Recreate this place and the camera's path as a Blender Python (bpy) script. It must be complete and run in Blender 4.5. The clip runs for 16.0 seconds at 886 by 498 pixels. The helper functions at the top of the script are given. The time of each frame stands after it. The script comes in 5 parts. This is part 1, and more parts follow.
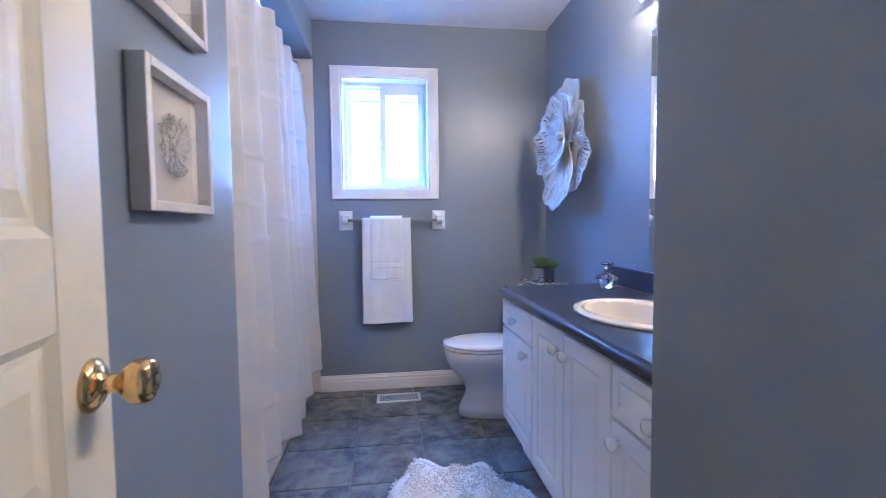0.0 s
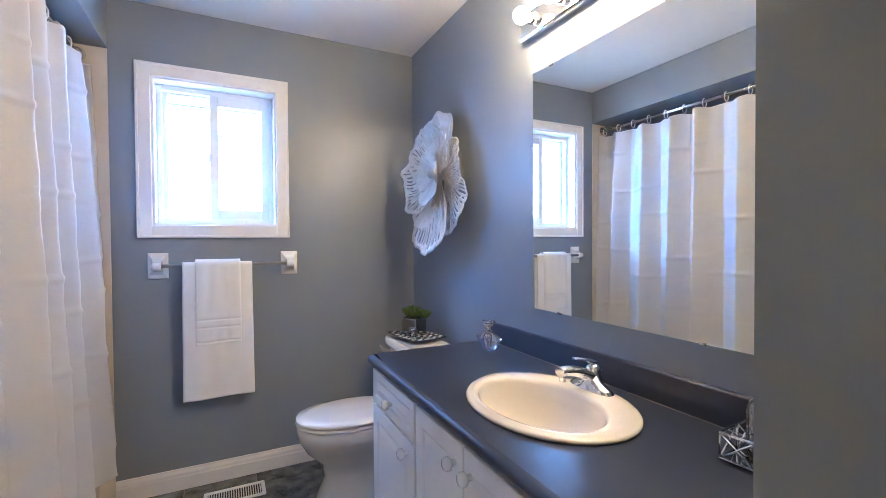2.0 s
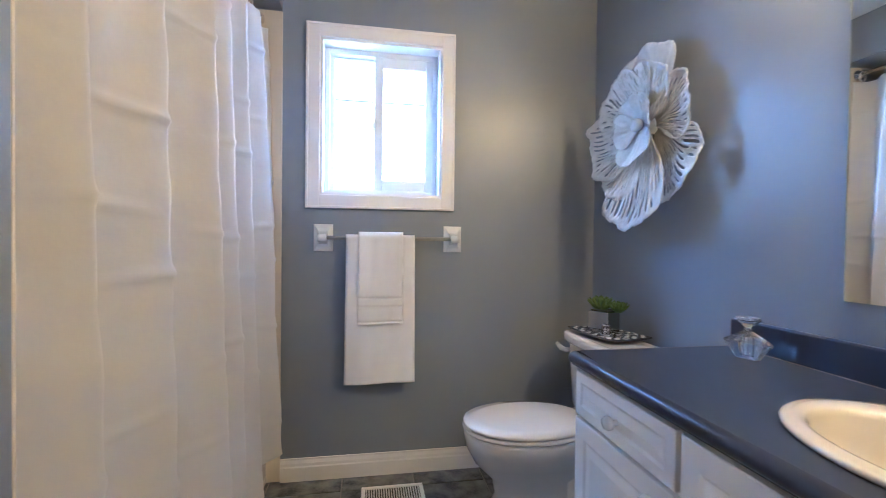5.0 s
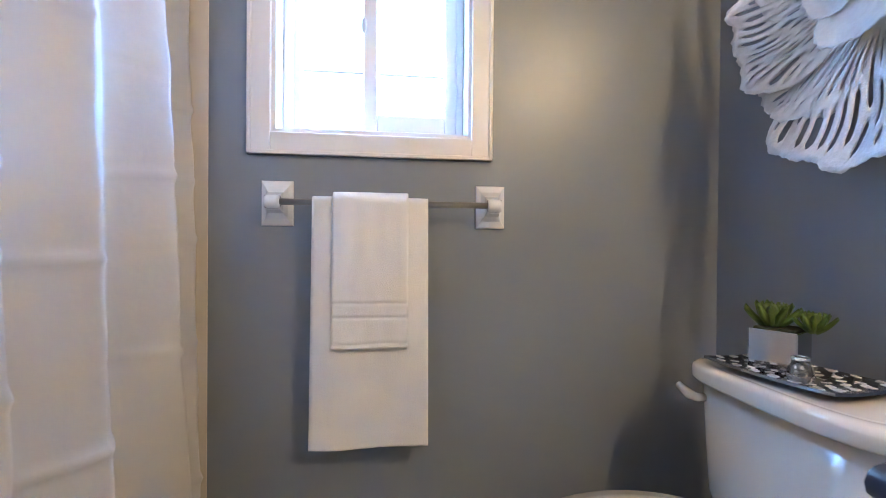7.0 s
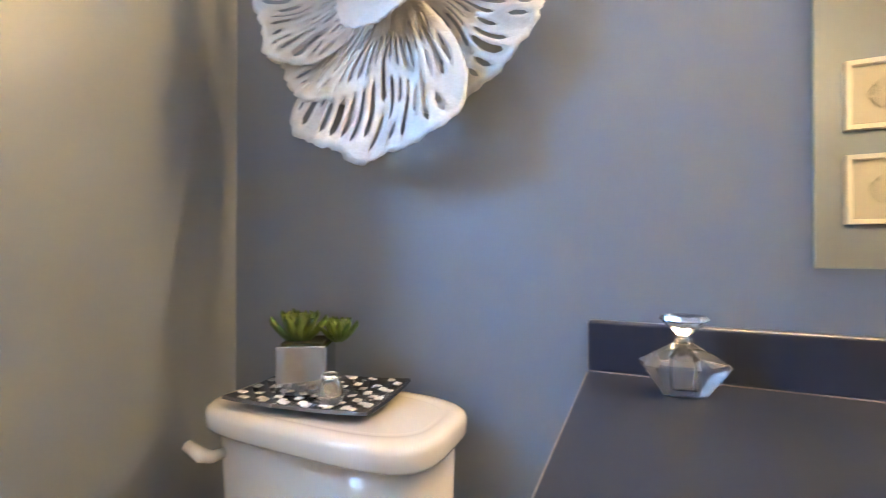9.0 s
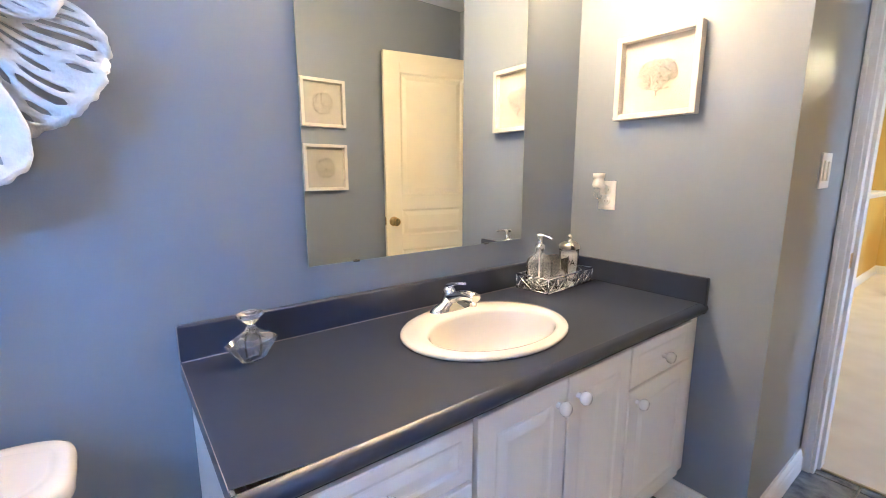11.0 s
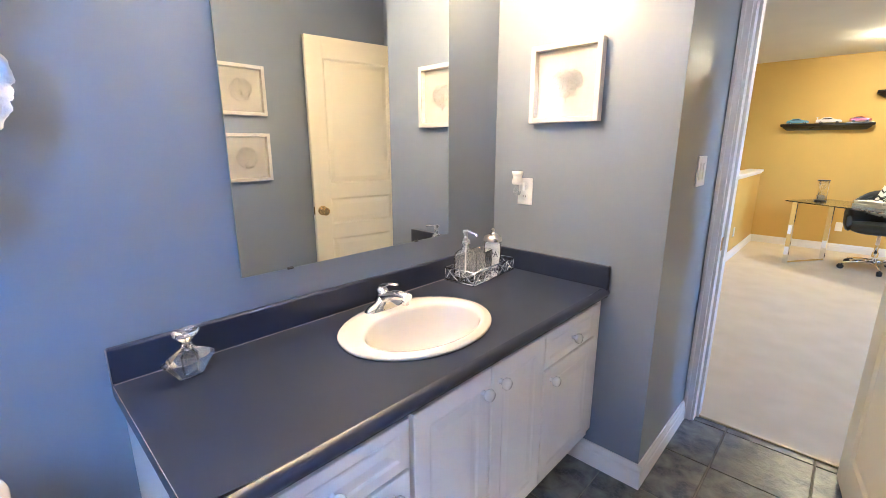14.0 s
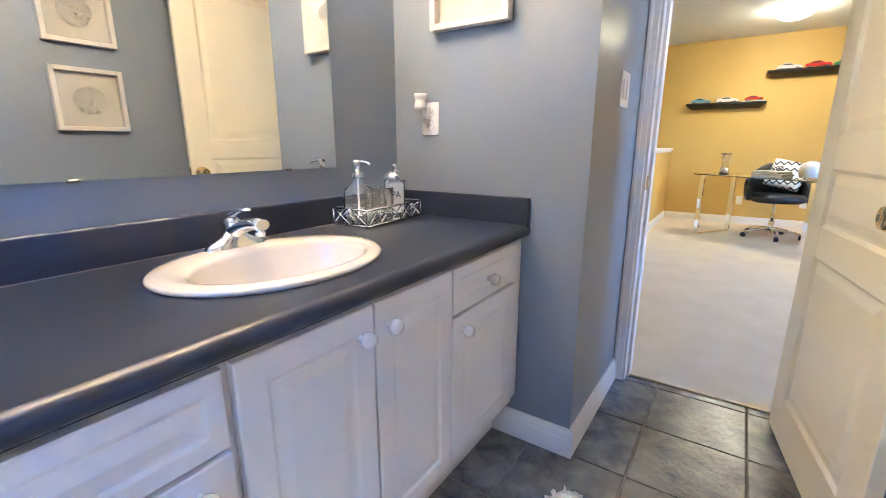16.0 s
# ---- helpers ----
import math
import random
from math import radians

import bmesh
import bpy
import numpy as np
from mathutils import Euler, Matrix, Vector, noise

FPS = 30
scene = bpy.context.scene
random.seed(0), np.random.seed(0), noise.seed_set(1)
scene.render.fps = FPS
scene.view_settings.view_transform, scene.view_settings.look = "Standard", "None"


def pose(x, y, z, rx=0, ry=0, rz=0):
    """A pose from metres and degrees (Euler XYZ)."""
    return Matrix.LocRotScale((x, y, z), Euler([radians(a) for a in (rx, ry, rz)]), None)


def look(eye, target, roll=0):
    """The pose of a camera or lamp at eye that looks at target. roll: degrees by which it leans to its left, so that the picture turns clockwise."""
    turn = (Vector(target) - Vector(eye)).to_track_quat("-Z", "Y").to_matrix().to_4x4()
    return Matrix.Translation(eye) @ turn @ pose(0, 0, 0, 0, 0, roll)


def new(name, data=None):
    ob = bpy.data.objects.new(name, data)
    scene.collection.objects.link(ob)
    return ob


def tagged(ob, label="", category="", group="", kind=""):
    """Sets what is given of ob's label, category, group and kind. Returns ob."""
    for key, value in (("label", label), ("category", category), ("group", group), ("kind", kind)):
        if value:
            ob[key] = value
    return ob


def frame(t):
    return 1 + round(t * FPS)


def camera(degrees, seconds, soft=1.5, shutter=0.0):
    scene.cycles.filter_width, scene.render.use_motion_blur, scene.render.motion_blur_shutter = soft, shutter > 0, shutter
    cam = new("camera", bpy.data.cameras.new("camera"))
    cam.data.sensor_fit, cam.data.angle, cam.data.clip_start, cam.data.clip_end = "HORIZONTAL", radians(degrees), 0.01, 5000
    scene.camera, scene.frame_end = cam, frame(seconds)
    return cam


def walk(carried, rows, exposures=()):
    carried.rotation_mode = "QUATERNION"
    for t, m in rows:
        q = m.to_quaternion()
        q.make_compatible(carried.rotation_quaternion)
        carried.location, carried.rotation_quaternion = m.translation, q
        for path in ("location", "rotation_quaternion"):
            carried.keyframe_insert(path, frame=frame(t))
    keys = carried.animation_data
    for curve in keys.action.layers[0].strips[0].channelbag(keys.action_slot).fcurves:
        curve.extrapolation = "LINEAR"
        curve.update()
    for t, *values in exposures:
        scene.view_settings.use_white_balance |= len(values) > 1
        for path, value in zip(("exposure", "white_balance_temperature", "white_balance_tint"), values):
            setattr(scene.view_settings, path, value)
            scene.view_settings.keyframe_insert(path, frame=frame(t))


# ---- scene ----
cam = camera(91.6, 16.0, soft=0.8, shutter=0.2)
PATH = [
    (0, (0.329, 0.492, 1.105), (0.579, 2.474, 0.999), -0.6),
    (0.5, (0.348, 0.574, 1.18), (0.944, 2.48, 1.068), -0.6),
    (1, (0.363, 0.721, 1.23), (1.113, 2.572, 1.135), -0.6),
    (1.5, (0.365, 0.817, 1.245), (1.213, 2.628, 1.185), -0.5),
    (2, (0.363, 0.855, 1.26), (1.256, 2.644, 1.225), -0.4),
    (2.5, (0.358, 0.869, 1.252), (1.272, 2.648, 1.231), -0.3),
    (3, (0.345, 0.896, 1.228), (1.268, 2.671, 1.214), -0.1),
    (3.5, (0.343, 0.952, 1.201), (1.265, 2.726, 1.184), 0.0),
    (4, (0.334, 1.069, 1.165), (1.185, 2.879, 1.148), 0.2),
    (4.5, (0.305, 1.198, 1.149), (0.907, 3.106, 1.122), 0.4),
    (5, (0.259, 1.312, 1.132), (0.601, 3.283, 1.102), 0.7),
    (5.2, (0.236, 1.379, 1.117), (0.488, 3.363, 1.085), 0.8),
    (7.3, (0.405, 2.248, 1.029), (0.646, 4.234, 1.015), 0.5),
    (7.5, (0.424, 2.317, 1.035), (0.806, 4.28, 1.016), 0.4),
    (8, (0.468, 2.429, 1.024), (1.415, 4.191, 1.021), 0.4),
    (8.5, (0.584, 2.451, 1.023), (2.003, 3.86, 1.022), -0.0),
    (9, (0.605, 2.431, 1.022), (2.425, 3.261, 1.038), -0.0),
    (9.5, (0.564, 2.508, 1.044), (2.561, 2.393, 1.018), -0.7),
    (10, (0.45, 2.518, 1.072), (2.323, 1.821, 1.013), -0.7),
    (10.2, (0.391, 2.535, 1.113), (2.198, 1.687, 0.992), -0.4),
    (12.3, (0.239, 2.651, 1.372), (1.63, 1.293, 0.904), -0.3),
    (12.5, (0.236, 2.653, 1.379), (1.616, 1.283, 0.909), -0.2),
    (13, (0.227, 2.658, 1.379), (1.587, 1.268, 0.911), -0.2),
    (13.5, (0.224, 2.652, 1.378), (1.569, 1.248, 0.909), -0.1),
    (14, (0.226, 2.643, 1.36), (1.56, 1.229, 0.891), -0.0),
    (14.5, (0.236, 2.613, 1.311), (1.556, 1.186, 0.842), 0.1),
    (15, (0.255, 2.557, 1.227), (1.555, 1.111, 0.756), 0.1),
    (15.5, (0.284, 2.456, 1.145), (1.526, 0.962, 0.67), 0.1),
    (16, (0.298, 2.356, 1.07), (1.393, 0.749, 0.602), -0.0),
]
walk(cam, [(t, look(eye, target, roll)) for t, eye, target, roll in PATH], [(0, 5.04, 3990, 22), (1, 5.2, 4420, 21), (2, 5.0, 4600, 15), (3.5, 4.82, 4580, 11), (5, 4.9, 4800, 11), (7.5, 4.96, 5350, 12), (8.1, 5.22, 5850, 11), (9, 5.55, 5800, 9), (10.2, 5.6, 5200, 11), (12.5, 5.52, 4860, 16), (16, 5.52, 4600, 14)])

# ---- world, sun and exposure ----
world = bpy.data.worlds.new("sky")
scene.world = world
world.use_nodes = True
wn = world.node_tree
sky = wn.nodes.new("ShaderNodeTexSky")
sky.sky_type = "NISHITA"
sky.sun_disc = False
sky.sun_elevation, sky.sun_rotation = radians(42), radians(116)
wn.links.new(sky.outputs["Color"], wn.nodes["Background"].inputs["Color"])
wn.nodes["Background"].inputs["Strength"].default_value = 0.15
sun = new("sun", bpy.data.lights.new("sun", "SUN"))
sun.data.energy, sun.data.angle, sun.data.color = 2.6, radians(0.5), (1.0, 0.95, 0.88)
sun.matrix_world = look((33, -14, 33), (0, 2, 0))
# unseen lamp added above the window's head, for sky light past the neighbour's house
fill_top = new("fill_lamp_over_window", bpy.data.lights.new("fill_lamp_over_window", "AREA"))
fill_top.data.shape, fill_top.data.size, fill_top.data.size_y = "RECTANGLE", 2.2, 0.5
fill_top.data.energy, fill_top.data.color = 3.8, (0.46, 0.70, 1.0)
fill_top.matrix_world = look((0.28, 4.05, 2.72), (0.28, 2.7, 1.30))
# added lamp outside to the west, unseen, throws blue light on the east wall
side = new("fill_lamp_west", bpy.data.lights.new("fill_lamp_west", "AREA"))
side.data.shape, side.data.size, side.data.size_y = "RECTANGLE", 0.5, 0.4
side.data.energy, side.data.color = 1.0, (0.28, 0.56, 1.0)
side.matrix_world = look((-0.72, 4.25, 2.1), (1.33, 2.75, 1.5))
# a third unseen lamp, added to the east to blue the curtain's folds
side_b = new("fill_lamp_east", bpy.data.lights.new("fill_lamp_east", "AREA"))
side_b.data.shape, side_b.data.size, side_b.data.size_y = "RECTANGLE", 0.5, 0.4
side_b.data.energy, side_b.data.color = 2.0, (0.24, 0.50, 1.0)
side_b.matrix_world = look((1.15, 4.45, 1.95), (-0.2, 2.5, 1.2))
# lamp added in the office window's opening to strengthen its daylight on the carpet
off = new("office_fill_lamp", bpy.data.lights.new("office_fill_lamp", "AREA"))
off.data.shape, off.data.size, off.data.size_y = "RECTANGLE", 0.8, 0.9
off.data.energy, off.data.color = 0.8, (0.85, 0.92, 1.0)
off.matrix_world = look((-2.36, -1.45, 1.5), (0.2, -1.2, 0.0))
BULB, DOME = 8.2, 3.4

# ---- materials ----
MATS = {}


def mat(name, col, rough=0.5, metal=0.0, var=0.08, scale=6.0, bump=0.0, bscale=200.0, col2=None, coat=0.0, sheen=0.0, rvar=0.08, spec=0.5):
    """A plain surface with variation at two scales and a fine relief."""
    if name in MATS:
        return MATS[name]
    m = bpy.data.materials.new(name)
    m.use_nodes = True
    nt = m.node_tree
    b = nt.nodes["Principled BSDF"]
    b.inputs["Roughness"].default_value, b.inputs["Metallic"].default_value = rough, metal
    b.inputs["Coat Weight"].default_value = coat
    b.inputs["Sheen Weight"].default_value = sheen
    b.inputs["Specular IOR Level"].default_value = spec
    tc = nt.nodes.new("ShaderNodeTexCoord")
    n1, n2 = nt.nodes.new("ShaderNodeTexNoise"), nt.nodes.new("ShaderNodeTexNoise")
    n1.inputs["Scale"].default_value, n1.inputs["Detail"].default_value = scale, 5
    n2.inputs["Scale"].default_value, n2.inputs["Detail"].default_value = bscale, 3
    for n in (n1, n2):
        nt.links.new(tc.outputs["Object"], n.inputs["Vector"])
    add = nt.nodes.new("ShaderNodeMath")
    add.operation = "MULTIPLY_ADD"
    add.inputs[1].default_value = 0.35
    nt.links.new(n2.outputs["Fac"], add.inputs[0])
    nt.links.new(n1.outputs["Fac"], add.inputs[2])
    ramp = nt.nodes.new("ShaderNodeValToRGB")
    c2 = col2 or tuple(c * (1 + var) for c in col)
    c1 = col if col2 else tuple(c * (1 - var) for c in col)
    ramp.color_ramp.elements[0].position, ramp.color_ramp.elements[1].position = 0.42, 0.95
    ramp.color_ramp.elements[0].color, ramp.color_ramp.elements[1].color = (*c1, 1), (*c2, 1)
    nt.links.new(add.outputs[0], ramp.inputs["Fac"])
    nt.links.new(ramp.outputs["Color"], b.inputs["Base Color"])
    rr = nt.nodes.new("ShaderNodeMapRange")
    rr.inputs["To Min"].default_value, rr.inputs["To Max"].default_value = max(0.0, rough - rvar), min(1.0, rough + rvar)
    nt.links.new(n1.outputs["Fac"], rr.inputs["Value"])
    nt.links.new(rr.outputs["Result"], b.inputs["Roughness"])
    if bump:
        bp = nt.nodes.new("ShaderNodeBump")
        bp.inputs["Strength"].default_value, bp.inputs["Distance"].default_value = bump, 0.002
        nt.links.new(n2.outputs["Fac"], bp.inputs["Height"])
        nt.links.new(bp.outputs["Normal"], b.inputs["Normal"])
    MATS[name] = m
    return m


def glass(name, col=(1, 1, 1), rough=0.0, ior=1.45, coat=0.0, clear=1.0):
    if name in MATS:
        return MATS[name]
    m = bpy.data.materials.new(name)
    m.use_nodes = True
    b = m.node_tree.nodes["Principled BSDF"]
    b.inputs["Base Color"].default_value = (*col, 1)
    b.inputs["Transmission Weight"].default_value, b.inputs["Roughness"].default_value, b.inputs["IOR"].default_value = clear, rough, ior
    b.inputs["Coat Weight"].default_value, b.inputs["Coat Roughness"].default_value = coat, 0.02
    MATS[name] = m
    return m


def glow(name, col, strength):
    m = bpy.data.materials.new(name)
    m.use_nodes = True
    b = m.node_tree.nodes["Principled BSDF"]
    b.inputs["Base Color"].default_value = (0.8, 0.8, 0.8, 1)
    b.inputs["Emission Color"].default_value, b.inputs["Emission Strength"].default_value = (*col, 1), strength
    return m


WALL = mat("grey_blue_paint", (0.234, 0.264, 0.310), 0.36, var=0.03, scale=2.0, bump=0.10, bscale=260, rvar=0.05)
WHITE = mat("white_ceiling_paint", (0.74, 0.74, 0.73), 0.85, var=0.03, scale=3, bump=0.12, bscale=220)
TRIM = mat("white_trim_paint", (0.80, 0.78, 0.75), 0.40, var=0.03, scale=5, bump=0.03, bscale=90)
DOORP = mat("cream_door_paint", (0.82, 0.745, 0.53), 0.42, var=0.03, scale=4, bump=0.05, bscale=120)
YELLOW = mat("golden_yellow_paint", (0.60, 0.40, 0.088), 0.55, var=0.04, scale=2, bump=0.12, bscale=240)
CARPET = mat("beige_carpet", (0.62, 0.515, 0.33), 0.95, var=0.1, scale=5, bump=0.9, bscale=420, col2=(0.72, 0.615, 0.43), sheen=0.2)
GROUT = mat("pale_grout", (0.20, 0.185, 0.165), 0.9, var=0.15, scale=20, bump=0.3)
CAB = mat("white_thermofoil", (0.80, 0.79, 0.77), 0.36, var=0.025, scale=3, bump=0.02, bscale=60)
LAMIN = mat("slate_blue_laminate", (0.028, 0.035, 0.060), 0.29, var=0.03, scale=12, bump=0.0, bscale=300, rvar=0.02)
PORC = mat("bone_white_porcelain", (0.68, 0.645, 0.585), 0.10, var=0.02, scale=2, coat=0.4, rvar=0.03)
ACRYL = mat("almond_acrylic", (0.70, 0.64, 0.55), 0.22, var=0.03, scale=3)
CHROME = mat("chrome", (0.86, 0.87, 0.88), 0.07, 1.0, var=0.02, scale=6, rvar=0.03)
NICKEL = mat("brushed_nickel", (0.52, 0.52, 0.51), 0.28, 1.0, var=0.06, scale=40)
SILVER = mat("dark_silver", (0.30, 0.30, 0.31), 0.25, 1.0, var=0.2, scale=30)
BRASS = mat("polished_brass", (0.78, 0.54, 0.20), 0.12, 1.0, var=0.08, scale=12)
PLASTIC = mat("white_plastic", (0.82, 0.81, 0.79), 0.30, var=0.02, scale=5)
DARK = mat("dark_slot", (0.015, 0.015, 0.017), 0.6, var=0.1)
ARTW = mat("white_enamelled_metal", (0.60, 0.60, 0.595), 0.34, var=0.10, scale=40, bump=0.7, bscale=170)
TERRY = mat("white_terry_cloth", (0.83, 0.82, 0.80), 0.95, var=0.03, scale=8, bump=0.9, bscale=480, sheen=0.4)
FUR = mat("white_sheepskin", (0.80, 0.78, 0.74), 0.9, var=0.05, scale=14, bump=0.4, bscale=160, sheen=0.5)
FRAMEW = mat("whitewashed_wood_frame", (0.60, 0.57, 0.52), 0.5, var=0.08, scale=24, bump=0.15, bscale=140)
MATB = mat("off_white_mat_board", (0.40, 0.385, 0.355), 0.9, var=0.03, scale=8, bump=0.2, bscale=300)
CORALG = mat("grey_coral_print", (0.36, 0.36, 0.35), 0.7, var=0.15, scale=40)
CORAL = mat("white_coral_resin", (0.42, 0.415, 0.40), 0.6, var=0.1, scale=40, bump=0.4)
LEAFG = mat("succulent_green", (0.030, 0.063, 0.012), 0.45, var=0.3, scale=45, col2=(0.13, 0.20, 0.03))
BLACKW = mat("black_lacquered_wood", (0.018, 0.016, 0.015), 0.3, var=0.25, scale=20)
LEATHER = mat("black_leather", (0.022, 0.024, 0.026), 0.42, var=0.2, scale=30, bump=0.4, bscale=180)
GLASS = glass("clear_glass", (0.985, 0.995, 0.99), ior=1.14, coat=1.0, clear=0.94)
PANE = glass("window_glass", (0.98, 0.99, 1.0), ior=1.05)
CRYSTAL = glass("crystal", (1.0, 1.0, 1.0), ior=1.52, coat=0.0, clear=0.965)
SMOKED = glass("greenish_desk_glass", (0.80, 0.90, 0.88))


def mirror_mat():
    m = bpy.data.materials.new("silvered_mirror")
    m.use_nodes = True
    b = m.node_tree.nodes["Principled BSDF"]
    b.inputs["Base Color"].default_value = (0.88, 0.90, 0.89, 1)
    b.inputs["Metallic"].default_value, b.inputs["Roughness"].default_value = 1.0, 0.0
    return m


MIRROR = mirror_mat()


def tile_mat():
    """Slate-look ceramic: cloudy blue-grey with lighter veins, shifted from tile to tile."""
    m = bpy.data.materials.new("slate_grey_floor_tile")
    m.use_nodes = True
    nt = m.node_tree
    L, N = nt.links.new, nt.nodes.new
    b = nt.nodes["Principled BSDF"]
    tc, info, add = N("ShaderNodeTexCoord"), N("ShaderNodeObjectInfo"), N("ShaderNodeVectorMath")
    add.operation = "ADD"
    mul = N("ShaderNodeVectorMath")
    mul.operation = "SCALE"
    mul.inputs[0].default_value, = ((7.0, 5.0, 3.0),)
    L(info.outputs["Random"], mul.inputs["Scale"])
    L(tc.outputs["Object"], add.inputs[0])
    L(mul.outputs[0], add.inputs[1])
    n1, n2 = N("ShaderNodeTexNoise"), N("ShaderNodeTexNoise")
    n1.inputs["Scale"].default_value, n1.inputs["Detail"].default_value, n1.inputs["Distortion"].default_value = 13, 7, 0.35
    n2.inputs["Scale"].default_value, n2.inputs["Detail"].default_value, n2.inputs["Distortion"].default_value = 34, 4, 0.8
    L(add.outputs[0], n1.inputs["Vector"])
    L(add.outputs[0], n2.inputs["Vector"])
    r1 = N("ShaderNodeValToRGB")
    r1.color_ramp.elements[0].position, r1.color_ramp.elements[1].position = 0.34, 0.70
    r1.color_ramp.elements[0].color, r1.color_ramp.elements[1].color = (0.066, 0.073, 0.082, 1), (0.245, 0.243, 0.225, 1)
    L(n1.outputs["Fac"], r1.inputs["Fac"])
    vein = N("ShaderNodeValToRGB")
    e = vein.color_ramp.elements
    e[0].position, e[1].position = 0.44, 0.56
    e[0].color, e[1].color = (0, 0, 0, 1), (0, 0, 0, 1)
    mid = e.new(0.5)
    mid.color = (0.35, 0.35, 0.35, 1)
    L(n2.outputs["Fac"], vein.inputs["Fac"])
    mx = N("ShaderNodeMixRGB")
    mx.inputs["Color2"].default_value = (0.20, 0.21, 0.21, 1)
    L(vein.outputs["Color"], mx.inputs["Fac"])
    L(r1.outputs["Color"], mx.inputs["Color1"])
    L(mx.outputs["Color"], b.inputs["Base Color"])
    b.inputs["Roughness"].default_value = 0.25
    bp = N("ShaderNodeBump")
    bp.inputs["Strength"].default_value, bp.inputs["Distance"].default_value = 0.6, 0.004
    L(n2.outputs["Fac"], bp.inputs["Height"])
    L(bp.outputs["Normal"], b.inputs["Normal"])
    return m


TILE = tile_mat()


def cloth_mat():
    """Thin white curtain cloth: some light comes through it."""
    m = bpy.data.materials.new("white_curtain_cloth")
    m.use_nodes = True
    nt = m.node_tree
    L, N = nt.links.new, nt.nodes.new
    b = nt.nodes["Principled BSDF"]
    b.inputs["Base Color"].default_value, b.inputs["Roughness"].default_value = (0.80, 0.79, 0.78, 1), 0.62
    b.inputs["Sheen Weight"].default_value = 0.15
    tr, mx = N("ShaderNodeBsdfTranslucent"), N("ShaderNodeMixShader")
    tr.inputs["Color"].default_value = (0.8, 0.79, 0.78, 1)
    mx.inputs["Fac"].default_value = 0.40
    tc, n = N("ShaderNodeTexCoord"), N("ShaderNodeTexNoise")
    n.inputs["Scale"].default_value, n.inputs["Detail"].default_value = 9, 6
    L(tc.outputs["Object"], n.inputs["Vector"])
    bp = N("ShaderNodeBump")
    bp.inputs["Strength"].default_value, bp.inputs["Distance"].default_value = 0.35, 0.01
    L(n.outputs["Fac"], bp.inputs["Height"])
    L(bp.outputs["Normal"], b.inputs["Normal"])
    L(b.outputs[0], mx.inputs[1])
    L(tr.outputs[0], mx.inputs[2])
    L(mx.outputs[0], nt.nodes["Material Output"].inputs["Surface"])
    return m


CLOTH = cloth_mat()


# ---- building blocks ----
def box(bm, x0, x1, y0, y1, z0, z1, bev=0.0, seg=1, m=None):
    g = bmesh.ops.create_cube(bm, size=1)["verts"]
    for v in g:
        v.co = Vector(((x0 + x1) / 2 + v.co.x * (x1 - x0), (y0 + y1) / 2 + v.co.y * (y1 - y0), (z0 + z1) / 2 + v.co.z * (z1 - z0)))
    if bev:
        edges = list({e for v in g for e in v.link_edges})
        g = bmesh.ops.bevel(bm, geom=edges + g, offset=bev, segments=seg, affect="EDGES", profile=0.5)["verts"]
    if m is not None:
        bmesh.ops.transform(bm, matrix=m, verts=g)
    return bm


def boxes(*specs, bev=0.0, seg=1):
    bm = bmesh.new()
    for s in specs:
        box(bm, *s, bev=bev, seg=seg)
    return bm


def lathe(profile, n=32, m=None, bm=None, sx=1.0, sy=1.0):
    """A turned shape from rows of (radius, height)."""
    bm = bm or bmesh.new()
    rings, made = [], []
    for r, z in profile:
        if r < 1e-5:
            ring = [bm.verts.new((0, 0, z))]
        else:
            ring = [bm.verts.new((r * sx * math.cos(2 * math.pi * i / n), r * sy * math.sin(2 * math.pi * i / n), z)) for i in range(n)]
        rings.append(ring)
        made += ring
    for a, b in zip(rings, rings[1:]):
        for i in range(n):
            j = (i + 1) % n
            if len(a) == 1 and len(b) > 1:
                bm.faces.new((a[0], b[i], b[j])).smooth = True
            elif len(b) == 1 and len(a) > 1:
                bm.faces.new((a[i], a[j], b[0])).smooth = True
            elif len(a) > 1:
                bm.faces.new((a[i], a[j], b[j], b[i])).smooth = True
    if m is not None:
        bmesh.ops.transform(bm, matrix=m, verts=made)
    return bm


def tube(pts, r, n=8, bm=None, close=False):
    """A round bar along points; r a number or one for each point."""
    bm = bm or bmesh.new()
    pts = [Vector(p) for p in pts]
    rs = r if isinstance(r, (list, tuple)) else [r] * len(pts)
    rings, up = [], Vector((0.13, 0.21, 0.97)).normalized()
    for i, p in enumerate(pts):
        d = (pts[(i + 1) % len(pts)] - pts[i - 1]) if close or 0 < i < len(pts) - 1 else (pts[1] - pts[0] if i == 0 else pts[-1] - pts[-2])
        d.normalize()
        if abs(d.dot(up)) > 0.95:
            up = Vector((0.9, 0.3, 0.1)).normalized()
        s = d.cross(up).normalized()
        u = s.cross(d)
        rings.append([bm.verts.new(p + rs[i] * (math.cos(2 * math.pi * k / n) * s + math.sin(2 * math.pi * k / n) * u)) for k in range(n)])
    for a, b in zip(rings, rings[1:] + ([rings[0]] if close else [])):
        for k in range(n):
            bm.faces.new((a[k], a[(k + 1) % n], b[(k + 1) % n], b[k])).smooth = True
    if not close:
        bm.faces.new(rings[0][::-1])
        bm.faces.new(rings[-1])
    return bm


